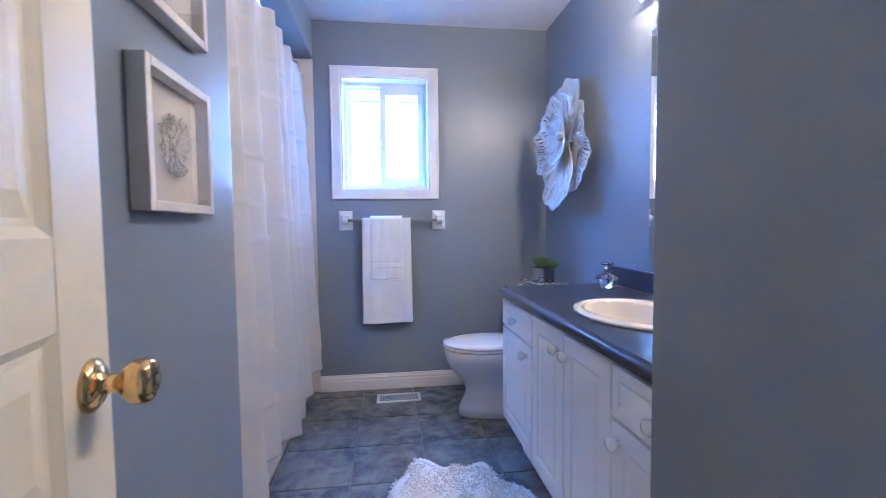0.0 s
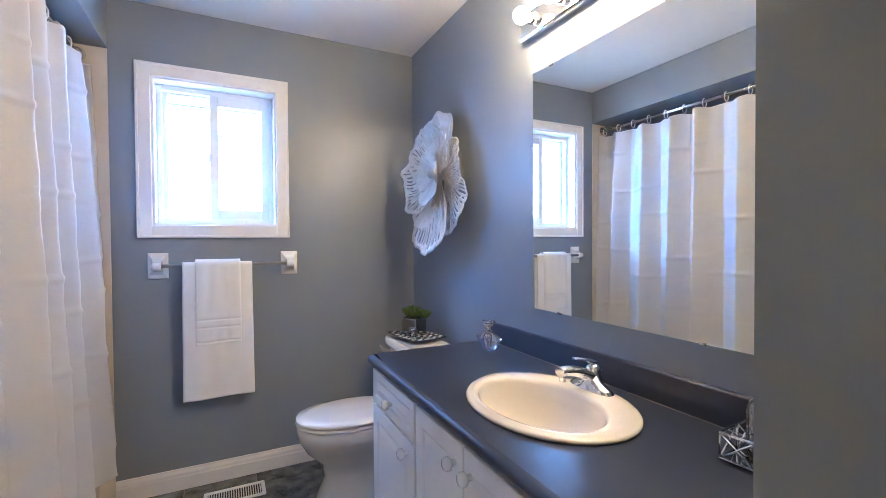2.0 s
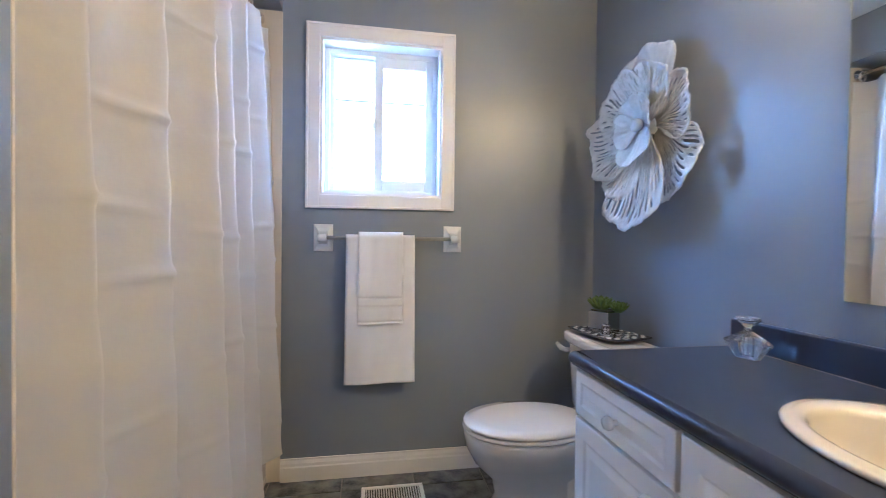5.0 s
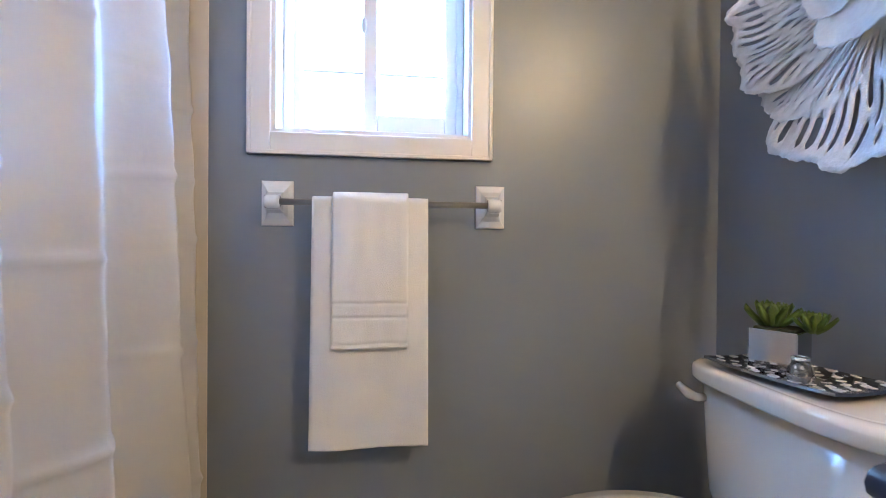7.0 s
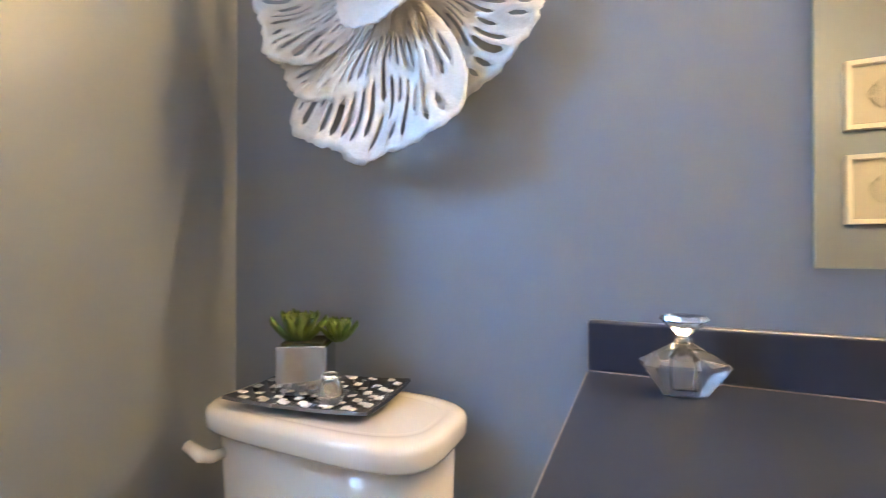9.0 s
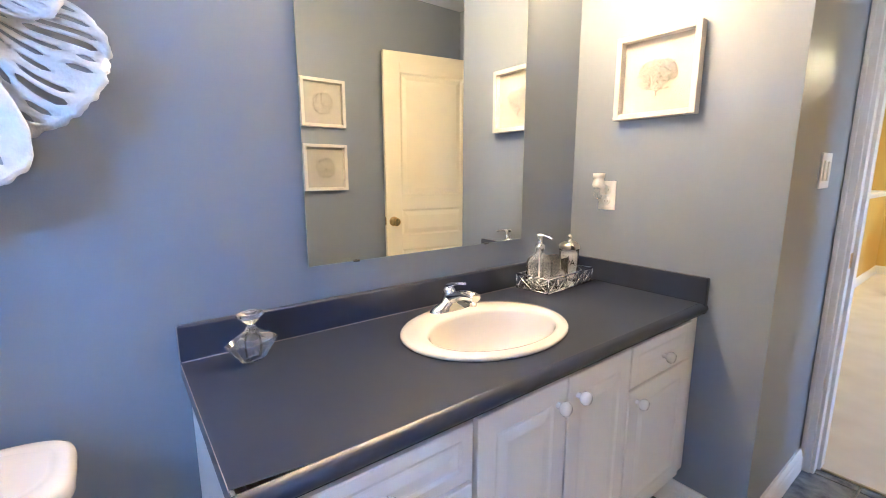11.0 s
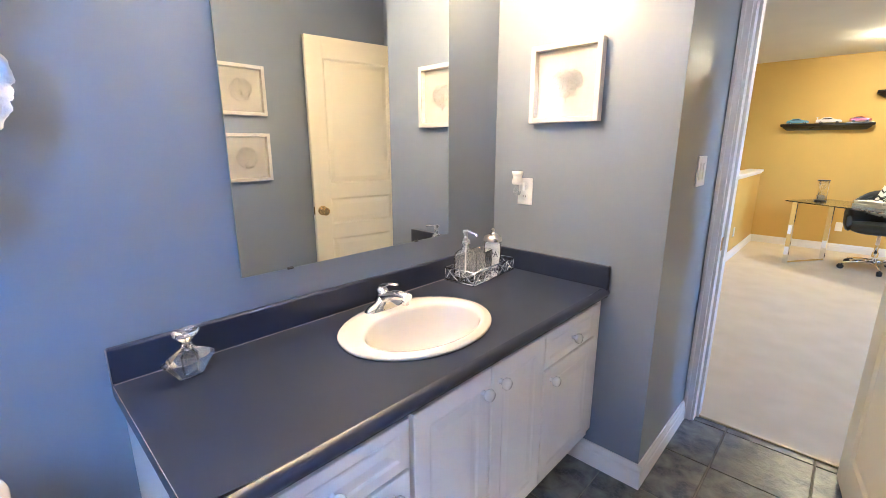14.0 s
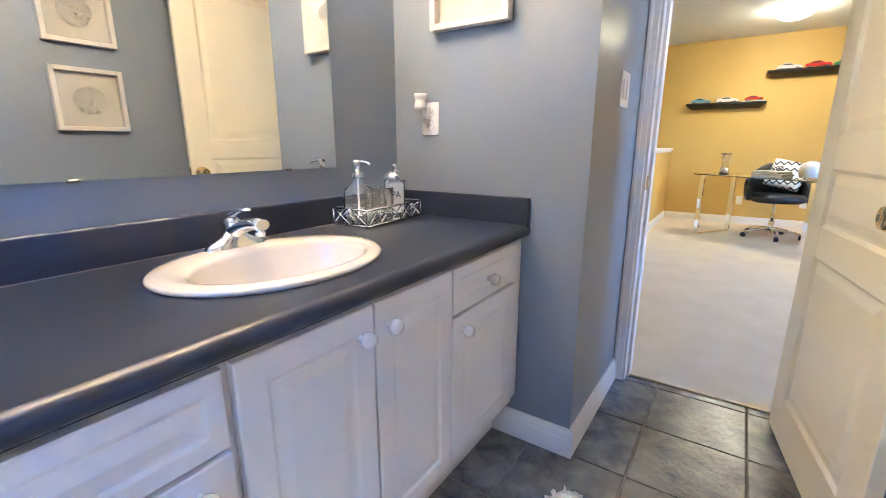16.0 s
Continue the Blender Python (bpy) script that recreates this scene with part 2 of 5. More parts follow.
def loft(rings, bm=None, cap=True):
    """A skin over rings of points of equal number."""
    bm = bm or bmesh.new()
    vs = [[bm.verts.new(p) for p in ring] for ring in rings]
    n = len(vs[0])
    for a, b in zip(vs, vs[1:]):
        for i in range(n):
            bm.faces.new((a[i], a[(i + 1) % n], b[(i + 1) % n], b[i])).smooth = True
    if cap:
        bm.faces.new(vs[0][::-1])
        bm.faces.new(vs[-1])
    return bm


def oval(cx, cy, rx, ry, z, n=48, p=2.0):
    out = []
    for i in range(n):
        a = 2 * math.pi * i / n
        c, s = math.cos(a), math.sin(a)
        out.append((cx + rx * math.copysign(abs(c) ** (2 / p), c), cy + ry * math.copysign(abs(s) ** (2 / p), s), z))
    return out


def mesh_of(name, bm, material):
    bmesh.ops.recalc_face_normals(bm, faces=bm.faces)
    me = bpy.data.meshes.new(name)
    bm.to_mesh(me)
    bm.free()
    me.materials.append(material)
    return me


def part(name, bm, material, parent, label=""):
    ob = new(name, mesh_of(name, bm, material))
    ob.parent = parent
    return tagged(ob, label) if label else ob


def solid(name, bm, material, label, category, kind=""):
    return tagged(new(name, mesh_of(name, bm, material)), label, category, "", kind)


def thing(name, at, label, category, group="", rz=0.0):
    ob = new(name)
    ob.empty_display_size = 0.05
    ob.matrix_basis = pose(*at, 0, 0, rz)
    return tagged(ob, label, category, group)


def structure(name, bm, material, label=""):
    return tagged(new(name, mesh_of(name, bm, material)), label, "", "", "structure")


# ---- the shell of the bathroom ----
H = 2.44
XW, XE, YN, YS = -0.14, 1.43, 3.42, 1.018
XP, YD, YT = 0.675, 0.372, 1.877
WX0, WX1, WZ0, WZ1 = 0.03, 0.612, 1.352, 2.092
structure("wall_north", boxes((-1.05, WX0, YN, YN + 0.16, -0.05, H), (WX1, XE, YN, YN + 0.16, -0.05, H), (WX0, WX1, YN, YN + 0.16, -0.05, WZ0), (WX0, WX1, YN, YN + 0.16, WZ1, H)), WALL, "grey-blue painted bathroom wall with a window")
structure("wall_east", boxes((XE, XE + 0.12, 0.22, YN + 0.16, -0.05, H)), WALL, "grey-blue painted wall behind the vanity")
structure("wall_stub", boxes((XP, XE, 0.225, YS, -0.05, H)), WALL, "grey-blue painted wall at the end of the vanity")
structure("wall_west", boxes((XW - 0.12, XW, 0.225, YT, -0.05, H)), WALL, "grey-blue painted wall by the door")
structure("wall_alcove_west", boxes((-1.05, -0.94, YT - 0.1, YN, -0.05, H)), WALL)
structure("wall_alcove_south", boxes((-0.94, XW - 0.12, YT - 0.1, YT, -0.05, H)), WALL)
structure("wall_soffit", boxes((-0.94, XW, YT, YN, 2.195, H)), WALL, "grey-blue painted bulkhead over the bathtub")
DX0, DX1 = 0.02, 0.64
structure("wall_south", boxes((XW - 0.12, DX0, 0.22, YD, -0.05, H), (DX1, XP, 0.22, YD, -0.05, H), (DX0, DX1, 0.22, YD, 2.06, H)), WALL, "wall with the bathroom doorway")
structure("ceiling", boxes((-1.05, XE + 0.12, 0.22, YN + 0.16, H, H + 0.1)), WHITE, "white painted bathroom ceiling")
structure("floor", boxes((-1.05, XE, 0.31, YN, -0.08, -0.006)), GROUT, "tiled bathroom floor")


def base_run(name, x0, y0, x1, y1, nx, ny, h=0.105, t=0.016):
    """A moulded baseboard along a wall; (nx, ny) points into the room."""
    prof = [(0, 0), (t, 0), (t, h * 0.62), (t * 0.8, h * 0.68), (t * 0.8, h * 0.8), (t * 0.45, h * 0.92), (t * 0.4, h), (0, h)]
    bm = bmesh.new()
    a = [bm.verts.new((x0 + nx * d, y0 + ny * d, z)) for d, z in prof]
    b = [bm.verts.new((x1 + nx * d, y1 + ny * d, z)) for d, z in prof]
    for i in range(len(prof)):
        j = (i + 1) % len(prof)
        bm.faces.new((a[i], a[j], b[j], b[i]))
    bm.faces.new(a[::-1])
    bm.faces.new(b)
    return structure(name, bm, TRIM, "white moulded baseboard")


base_run("baseboard_north", -0.138, YN, XE, YN, 0, -1)
base_run("baseboard_stub", XP - 0.016, YS, 0.985, YS, 0, 1)
base_run("baseboard_passage", XP, 0.393, XP, YS, -1, 0)
base_run("baseboard_west", XW, 0.393, XW, YT - 0.002, 1, 0)
base_run("baseboard_east", XE, 2.51, XE, YN - 0.016, -1, 0)

# door lining, casings on both sides and the strike plate
lining = structure("door_1", boxes((DX1 - 0.018, DX1, 0.218, YD + 0.002, -0.02, 2.04), (DX0, DX0 + 0.018, 0.218, YD + 0.002, -0.02, 2.04), (DX0, DX1, 0.218, YD + 0.002, 2.04, 2.058)), TRIM, "white painted door lining with casings")
part("door_stop", boxes((DX1 - 0.03, DX1 - 0.018, 0.262, 0.322, 0, 2.04), (DX0 + 0.018, DX0 + 0.03, 0.262, 0.322, 0, 2.04), (DX0 + 0.03, DX1 - 0.03, 0.262, 0.322, 2.028, 2.04)), TRIM, lining)


def casing_bm(y, s):
    bm = bmesh.new()
    for x0, x1, f in ((DX1 - 0.006, XP - 0.002, 1), (DX0 - 0.06, DX0 + 0.006, -1)):
        box(bm, x0, x1, min(y, y + s * 0.012), max(y, y + s * 0.012), 0, 2.115, 0.002)
        xo = x1 if f > 0 else x0
        box(bm, min(xo, xo - f * 0.016), max(xo, xo - f * 0.016), min(y, y + s * 0.016), max(y, y + s * 0.016), 0, 2.115, 0.003, 2)
    box(bm, DX0 - 0.06, XP - 0.002, min(y, y + s * 0.013), max(y, y + s * 0.013), 2.052, 2.115, 0.002)
    box(bm, DX0 - 0.06, XP - 0.002, min(y, y + s * 0.021), max(y, y + s * 0.021), 2.095, 2.117, 0.004, 2)
    return bm


part("casing", casing_bm(YD, 1), TRIM, lining)
part("casing", casing_bm(0.22, -1), TRIM, lining)
part("strike_plate", boxes((DX1 - 0.021, DX1 - 0.0175, 0.328, 0.358, 0.885, 0.945), bev=0.001), BRASS, lining, "small brass strike plate")

# ---- window ----
win = structure("window_1", boxes((WX0 - 0.002, WX0 + 0.012, YN - 0.001, YN + 0.15, WZ0, WZ1), (WX1 - 0.012, WX1 + 0.002, YN - 0.001, YN + 0.15, WZ0, WZ1), (WX0 + 0.012, WX1 - 0.012, YN - 0.001, YN + 0.15, WZ1 - 0.012, WZ1 + 0.002), (WX0 + 0.012, WX1 - 0.012, YN - 0.001, YN + 0.15, WZ0 - 0.002, WZ0 + 0.012)), TRIM, "white vinyl sliding window with moulded trim")


def win_trim():
    bm = bmesh.new()
    X0, X1, Z0, Z1 = -0.034, 0.674, 1.288, 2.154
    for off, wid, dep in ((0.0, 0.064, 0.014), (0.0, 0.012, 0.019)):
        a0, a1, c0, c1 = X0 + off, X1 - off, Z0 + off, Z1 - off
        box(bm, a0, a0 + wid, YN - dep, YN - 0.0005, c0, c1, 0.002)
        box(bm, a1 - wid, a1, YN - dep, YN - 0.0005, c0, c1, 0.002)
        box(bm, a0 + wid, a1 - wid, YN - dep, YN - 0.0005, c1 - wid, c1, 0.002)
        box(bm, a0 + wid, a1 - wid, YN - dep, YN - 0.0005, c0, c0 + wid, 0.002)
    return bm


VINYL = mat("white_vinyl", (0.80, 0.81, 0.82), 0.41, var=0.02, scale=6)
part("window_trim", win_trim(), TRIM, win)
FX0, FX1, FZ0, FZ1, FY = WX0 + 0.012, WX1 - 0.012, WZ0 + 0.012, WZ1 - 0.012, YN + 0.085
part("window_frame", boxes((FX0, FX0 + 0.024, FY, FY + 0.065, FZ0, FZ1), (FX1 - 0.024, FX1, FY, FY + 0.065, FZ0, FZ1), (FX0 + 0.024, FX1 - 0.024, FY, FY + 0.065, FZ1 - 0.026, FZ1), (FX0 + 0.024, FX1 - 0.024, FY, FY + 0.065, FZ0, FZ0 + 0.026), bev=0.002), VINYL, win)


def sash(x0, x1, y, w, top):
    z0, z1 = FZ0 + 0.02, FZ1 - 0.02
    return boxes((x0, x0 + w, y, y + 0.026, z0, z1), (x1 - w, x1, y, y + 0.026, z0, z1), (x0 + w, x1 - w, y, y + 0.026, z1 - top, z1), (x0 + w, x1 - w, y, y + 0.026, z0, z0 + top), bev=0.003)


s1 = part("sash", sash(0.283, FX1 - 0.018, FY + 0.004, 0.042, 0.058), VINYL, win)
s2 = part("sash", sash(FX0 + 0.016, 0.315, FY + 0.034, 0.03, 0.018), VINYL, win)
part("latch", lathe([(0, 0), (0.016, 0.0), (0.014, 0.006), (0, 0.008)], 16, pose(0.284, FY + 0.004, 1.72, 90, 0, 0) @ Matrix.Diagonal((0.6, 1.6, 1, 1))), VINYL, s1)
for nm, sp in (("pane", (0.318, FX1 - 0.05, FY + 0.015, FY + 0.019, FZ0 + 0.06, FZ1 - 0.06)), ("pane", (FX0 + 0.04, 0.288, FY + 0.045, FY + 0.049, FZ0 + 0.034, FZ1 - 0.034))):
    p_ = part(nm, boxes(sp), PANE, win)
    p_.visible_shadow = False

# ---- outside: the neighbour's house and the ground ----
SIDING = mat("pale_siding", (0.72, 0.70, 0.66), 0.6, var=0.06, scale=2)
SHINGLE = mat("grey_shingles", (0.06, 0.058, 0.055), 0.85, var=0.2, scale=3, bump=0.5, bscale=40)
GRASSG = mat("lawn", (0.06, 0.09, 0.03), 0.95, var=0.3, scale=1)
structure("ground", boxes((-300, 300, 3.6, 500, -3.2, -2.9)), GRASSG)
house = thing("neighbour_house", (0.5, 7.2, -2.9), "pale sided neighbouring house with a grey shingled roof", "house")
part("wall", boxes((-7, 7, 0.3, 9, 0, 5.75)), SIDING, house)
part("fascia", boxes((-7.4, 7.4, -0.02, 0.0, 5.62, 5.86)), TRIM, house)
part("gutter", tube([(-7.4, -0.07, 5.80), (7.4, -0.07, 5.80)], 0.06, 10), VINYL, house)
part("soffit", boxes((-7.4, 7.4, 0.0, 0.3, 5.62, 5.66)), TRIM, house)
bm = bmesh.new()
for k in range(26):
    y0 = -0.1 + k * 0.19
    z0 = 5.86 + k * 0.105
    box(bm, -7.4, 7.4, y0, y0 + 0.24, z0, z0 + 0.018, 0, 1, Matrix.Translation((0, y0, z0)) @ Matrix.Rotation(radians(28), 4, "X") @ Matrix.Translation((0, -y0, -z0)))
part("roof", bm, SHINGLE, house)
bm = bmesh.new()
for k in range(27):
    box(bm, -7, 7, 0.27, 0.3, 0.2 + k * 0.2, 0.385 + k * 0.2, 0.004)
part("siding", bm, SIDING, house)

# ---- bathroom door, standing open against the west wall ----
def panel_door():
    d = thing("bathroom_door", (0.044, 0.396, 0.012), "cream painted three-panel door standing wide open", "door", rz=99.5)
    W, T, HT = 0.712, 0.035, 2.03
    rows = [(0.16, 0.70), (0.80, 0.985), (1.085, 1.90)]
    bm = boxes((0, 0.115, -T, 0, 0, HT), (W - 0.115, W, -T, 0, 0, HT), bev=0.002)
    zs = [0.0] + [z for r in rows for z in r] + [HT]
    for a, b in zip(zs[::2], zs[1::2]):
        box(bm, 0.115, W - 0.115, -T, 0, a, b)
    box(bm, 0.114, W - 0.114, -T + 0.012, -0.012, 0.1, 1.95)
    part("leaf", bm, DOORP, d)
    for a, b in rows:
        pb = bmesh.new()
        for s, y0 in ((1, 0.0), (-1, -T)):
            def ins(i, d):
                return [(0.115 + i, y0 - s * d, a + i), (W - 0.115 - i, y0 - s * d, a + i), (W - 0.115 - i, y0 - s * d, b - i), (0.115 + i, y0 - s * d, b - i)]
            loft([ins(0.0, 0.0008), ins(0.012, 0.0085), ins(0.020, 0.0085), ins(0.046, 0.003)], pb, cap=False)
            pb.verts.ensure_lookup_table()
            pb.faces.new(pb.verts[-4:])
        for f in pb.faces:
            f.smooth = False
        part("panel", pb, DOORP, d)
    for s, y0 in ((1, 0.0), (-1, -T)):
        k = part("door_knob", lathe([(0.0, 0), (0.033, 0), (0.033, 0.004), (0.024, 0.01), (0.012, 0.014), (0.011, 0.03), (0.02, 0.036), (0.0275, 0.046), (0.0285, 0.058), (0.024, 0.066), (0.012, 0.07), (0.008, 0.067), (0, 0.067)], 32, pose(W - 0.052, y0, 0.905, -90 * s, 0, 0)), BRASS, d, "polished brass door knob")
    for z in (0.2, 1.0, 1.82):
        part("hinge", lathe([(0, 0), (0.006, 0), (0.006, 0.09), (0, 0.09)], 10, Matrix.Translation((-0.004, 0.004, z))), BRASS, d)
    part("latch_plate", boxes((W, W + 0.0015, -0.028, -0.008, 0.88, 0.935)), BRASS, d)


panel_door()

# ---- bathtub, surround and curtain ----
tub = thing("bathtub", (-0.57, 2.648, 0), "almond acrylic bathtub set in the alcove", "bathtub")
n = 40
rings = [oval(0, 0, 0.35, 0.755, 0.40, n, 9), oval(0, 0, 0.37, 0.768, 0.42, n, 9), oval(0, 0, 0.33, 0.72, 0.425, n, 6), oval(0, 0, 0.29, 0.66, 0.41, n, 5), oval(0, 0, 0.25, 0.60, 0.14, n, 4), oval(0, 0, 0.20, 0.52, 0.10, n, 3)]
tb = loft(rings, cap=False)
tb.faces.new([tb.verts.new(p) for p in oval(0, 0, 0.20, 0.52, 0.10, n, 3)])
part("basin", tb, ACRYL, tub)
part("apron", boxes((0.335, 0.372, -0.768, 0.768, 0.0, 0.41), (0.372, 0.380, -0.72, 0.72, 0.05, 0.34), bev=0.008, seg=2), ACRYL, tub)
structure("surround", boxes((XW - 0.14, XW + 0.001, YN - 0.005, YN - 0.001, 0.0, 2.19), (XW - 0.7, XW - 0.12, YN - 0.012, YN - 0.004, 0.42, 2.1), (-0.94, -0.93, YT, YN - 0.012, 0.42, 2.1), (-0.93, XW - 0.0, YT, YT + 0.008, 0.42, 2.19), bev=0.002), ACRYL, "almond acrylic tub surround")

rod = thing("curtain_rod", (-0.25, 2.648, 2.145), "chrome shower curtain rod", "curtain rod")
part("bar", tube([(0, -0.768, 0), (0, 0.765, 0)], 0.0125, 14), CHROME, rod)
for y, s in ((0.768, 90), (-0.769, -90)):
    part("flange", lathe([(0, 0), (0.032, 0), (0.032, 0.006), (0.022, 0.016), (0.02, 0.03), (0, 0.03)], 24, pose(0, y, 0, s, 0, 0)), CHROME, rod)


def curtain():
    c = thing("shower_curtain", (-0.225, 2.648, 0), "white cloth shower curtain with packing creases, drawn shut", "shower curtain")
    rnd = random.Random(5)
    ny, nz = 380, 200
    y0, y1, z0, z1 = -0.755, 0.752, 0.14, 2.098
    # flat folds between sharp turns
    knots, y = [], y0
    while y < y1:
        knots.append((y, rnd.uniform(-0.042, -0.026)))
        y += rnd.uniform(0.08, 0.17)
        knots.append((y, rnd.uniform(0.026, 0.050)))
        y += rnd.uniform(0.07, 0.15)
    knots.append((y1 + 0.3, 0.0))
    def fold(y):
        for (a, u), (b, v) in zip(knots, knots[1:]):
            if a <= y <= b:
                t = (y - a) / (b - a)
                return u + (v - u) * (0.65 * t + 0.35 * t * t * (3 - 2 * t))
        return 0.0
    creases = [0.36, 0.62, 0.79, 1.03, 1.17, 1.42, 1.66, 1.9]
    bm = bmesh.new()
    grid = []
    for j in range(nz + 1):
        row = []
        for i in range(ny + 1):
            u, t = i / ny, j / nz
            y = y0 + (y1 - y0) * u
            bot = z0 + 0.03 * math.sin(u * 9) + 0.10 * max(0, u - 0.78) * 4
            z = bot + (z1 - bot) * t
            amp = 1.0 + 0.7 * (1 - t)
            x = fold(y + 0.02 * (1 - t) * math.sin(3 * u + 1)) * amp + 0.05 * (1 - t) + 0.012 * math.sin(2 * math.pi * u * 11) * t ** 6
            for cz in creases:
                dz = (z - cz - 0.03 * math.sin(5 * y + cz * 9)) / 0.011
                x += 0.008 * math.exp(-dz * dz) * (0.4 + 0.6 * math.sin(11 * y + cz * 17))
            x += 0.005 * noise.noise(Vector((3 * y, 9 * z, 1.3))) + 0.010 * noise.noise(Vector((5 * y, 1.2 * z, 4.0))) * (1 - t)
            dip = 0.012 * abs(math.sin(math.pi * u * 11)) * t ** 8
            row.append(bm.verts.new((x, y, z - dip)))
        grid.append(row)
    for a, b in zip(grid, grid[1:]):
        for i in range(ny):
            bm.faces.new((a[i], a[i + 1], b[i + 1], b[i])).smooth = True
    ob = part("cloth", bm, CLOTH, c)
    ob.modifiers.new("thick", "SOLIDIFY").thickness = 0.0012
    for k in range(12):
        y = y0 + 0.012 + (y1 - y0 - 0.024) * k / 11
        part("ring", tube([(-0.025 + 0.020 * math.cos(a), y, 2.131 + 0.029 * math.sin(a)) for a in [2 * math.pi * q / 14 for q in range(14)]], 0.0032, 6, None, True), PLASTIC, c, "white plastic curtain ring")


curtain()


# ---- framed coral pictures ----
def coral(rnd, size, flat=0.012, bm=None):
    bm = bm or bmesh.new()
    def grow(p, a, r, ln, d):
        pts, rs = [p], [r]
        q = p
        for s in range(3):
            a2 = a + rnd.uniform(-0.3, 0.3)
            q = (q[0] + ln / 3 * math.cos(a2), max(0.003, q[1] + rnd.uniform(-0.002, 0.003)), q[2] + ln / 3 * math.sin(a2))
            if math.hypot(q[0], q[2]) > size:
                break
            pts.append(q)
            rs.append(r * (1 - 0.12 * (s + 1)))
        if len(pts) < 2:
            return
        tube(pts, rs, 5, bm)
        if d > 0:
            for k in range(rnd.choice((2, 2, 3))):
                grow(pts[-1], a + rnd.uniform(-0.7, 0.7), r * 0.80, ln * rnd.uniform(0.66, 0.9), d - 1)
    for k in range(23):
        a = math.pi / 2 + (k - 11) * 0.273 + rnd.uniform(-0.1, 0.1)
        grow((0.004 * math.cos(a), 0.005, -size * 0.22 + 0.004 * math.sin(a)), a, size * 0.013, size * (0.36 if math.sin(a) > -0.2 else 0.28), 4)
    return bm


def coral_tree(rnd, size):
    """A fan of fine branches that fork from one stem at the bottom."""
    bm = bmesh.new()
    def grow(p, a, r, ln, d):
        q = (p[0] + ln * math.cos(a), min(0.016, max(0.003, p[1] + rnd.uniform(-0.003, 0.003))), p[2] + ln * math.sin(a))
        if math.hypot(q[0], q[2]) > size:
            return
        mid = ((p[0] + q[0]) / 2 + rnd.uniform(-0.1, 0.1) * ln, (p[1] + q[1]) / 2, (p[2] + q[2]) / 2 + rnd.uniform(-0.1, 0.1) * ln)
        tube([p, mid, q], [r, r * 0.92, r * 0.85], 5, bm)
        if d:
            for k in range(rnd.choice((2, 2, 3))):
                grow(q, a + rnd.uniform(-0.75, 0.75), max(0.0011, r * 0.84), ln * rnd.uniform(0.70, 0.98), d - 1)
    grow((0, 0.005, -size), math.pi / 2 - 0.15, size * 0.034, size * 0.30, 0)
    for k in range(9):
        grow((0.04 * size, 0.005, -size * 0.71), math.pi / 2 + (k - 4) * 0.33 + rnd.uniform(-0.1, 0.1), size * 0.026, size * 0.36, 5)
    return bm


def picture(at, rz, seed, label, cmat, size=0.29, tree=False):
    f = thing("framed_picture", at, label, "picture", "coral pictures", rz)
    h, w, d = size / 2, 0.02, 0.036
    bm = boxes((-h, -h + w, 0, d, 0, size), (h - w, h, 0, d, 0, size), (-h + w, h - w, 0, d, size - w, size), (-h + w, h - w, 0, d, 0, w), bev=0.0015)
    part("frame", bm, FRAMEW, f)
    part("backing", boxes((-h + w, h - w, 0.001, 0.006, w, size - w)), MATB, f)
    cb = coral_tree(random.Random(seed), size * 0.25) if tree else coral(random.Random(seed), size * 0.235)
    bmesh.ops.translate(cb, vec=(0, 0.006, size * 0.5), verts=cb.verts)
    part("coral", cb, cmat, f, "round branching coral")
    g = part("glass_pane", boxes((-h + w, h - w, 0.030, 0.032, w, size - w)), PICGLASS, f)
    g.visible_shadow = False
    return f


PICGLASS = glass("picture_glass", (1, 1, 1), ior=1.25)
picture((1.092, YS + 0.004, 1.447), 1.2, 3, "whitewashed shadow box frame with white coral above the vanity", CORAL, tree=True)
picture((XW + 0.001, 1.495, 1.140), -90, 7, "whitewashed shadow box frame with grey coral, lower of two", CORALG)
picture((XW + 0.001, 1.495, 1.535), -90, 9, "whitewashed shadow box frame with grey coral, upper of two", CORALG)

# ---- outlet with plugged-in air freshener, light switch ----
o = thing("wall_outlet", (1.262, YS, 1.106), "white duplex wall outlet", "outlet")
part("plate", boxes((-0.036, 0.036, 0, 0.006, 0, 0.115), bev=0.002, seg=2), PLASTIC, o)
for z in (0.036, 0.079):
    s_ = part("socket", lathe([(0, 0), (0.017, 0), (0.016, 0.002), (0, 0.002)], 20, pose(0, 0.006, z, -90, 0, 0)), PLASTIC, o)
    for x in (-0.006, 0.006):
        part("slot", boxes((x - 0.001, x + 0.001, 0.0078, 0.0086, z - 0.004, z + 0.005)), DARK, s_)
fr = thing("air_freshener", (1.272, YS + 0.007, 1.175), "white plug-in air freshener in the wall outlet", "air freshener")
part("body", lathe([(0, 0.02), (0.02, 0.02), (0.024, 0.03), (0.019, 0.05), (0.018, 0.056), (0.021, 0.058), (0.024, 0.075), (0.0, 0.077)], 24, Matrix.Translation((0.01, 0.03, 0))), PLASTIC, fr)
part("plug", boxes((-0.012, 0.012, 0.0, 0.02, -0.01, 0.03), bev=0.003), PLASTIC, fr)
part("vial", lathe([(0, -0.028), (0.014, -0.026), (0.018, -0.012), (0.016, 0.008), (0.009, 0.018), (0, 0.019)], 20, Matrix.Translation((0.01, 0.03, 0))), GLASS, fr, "small clear oil vial")
sw = thing("light_switch", (XP, 0.675, 1.2), "white double light switch plate", "light switch")
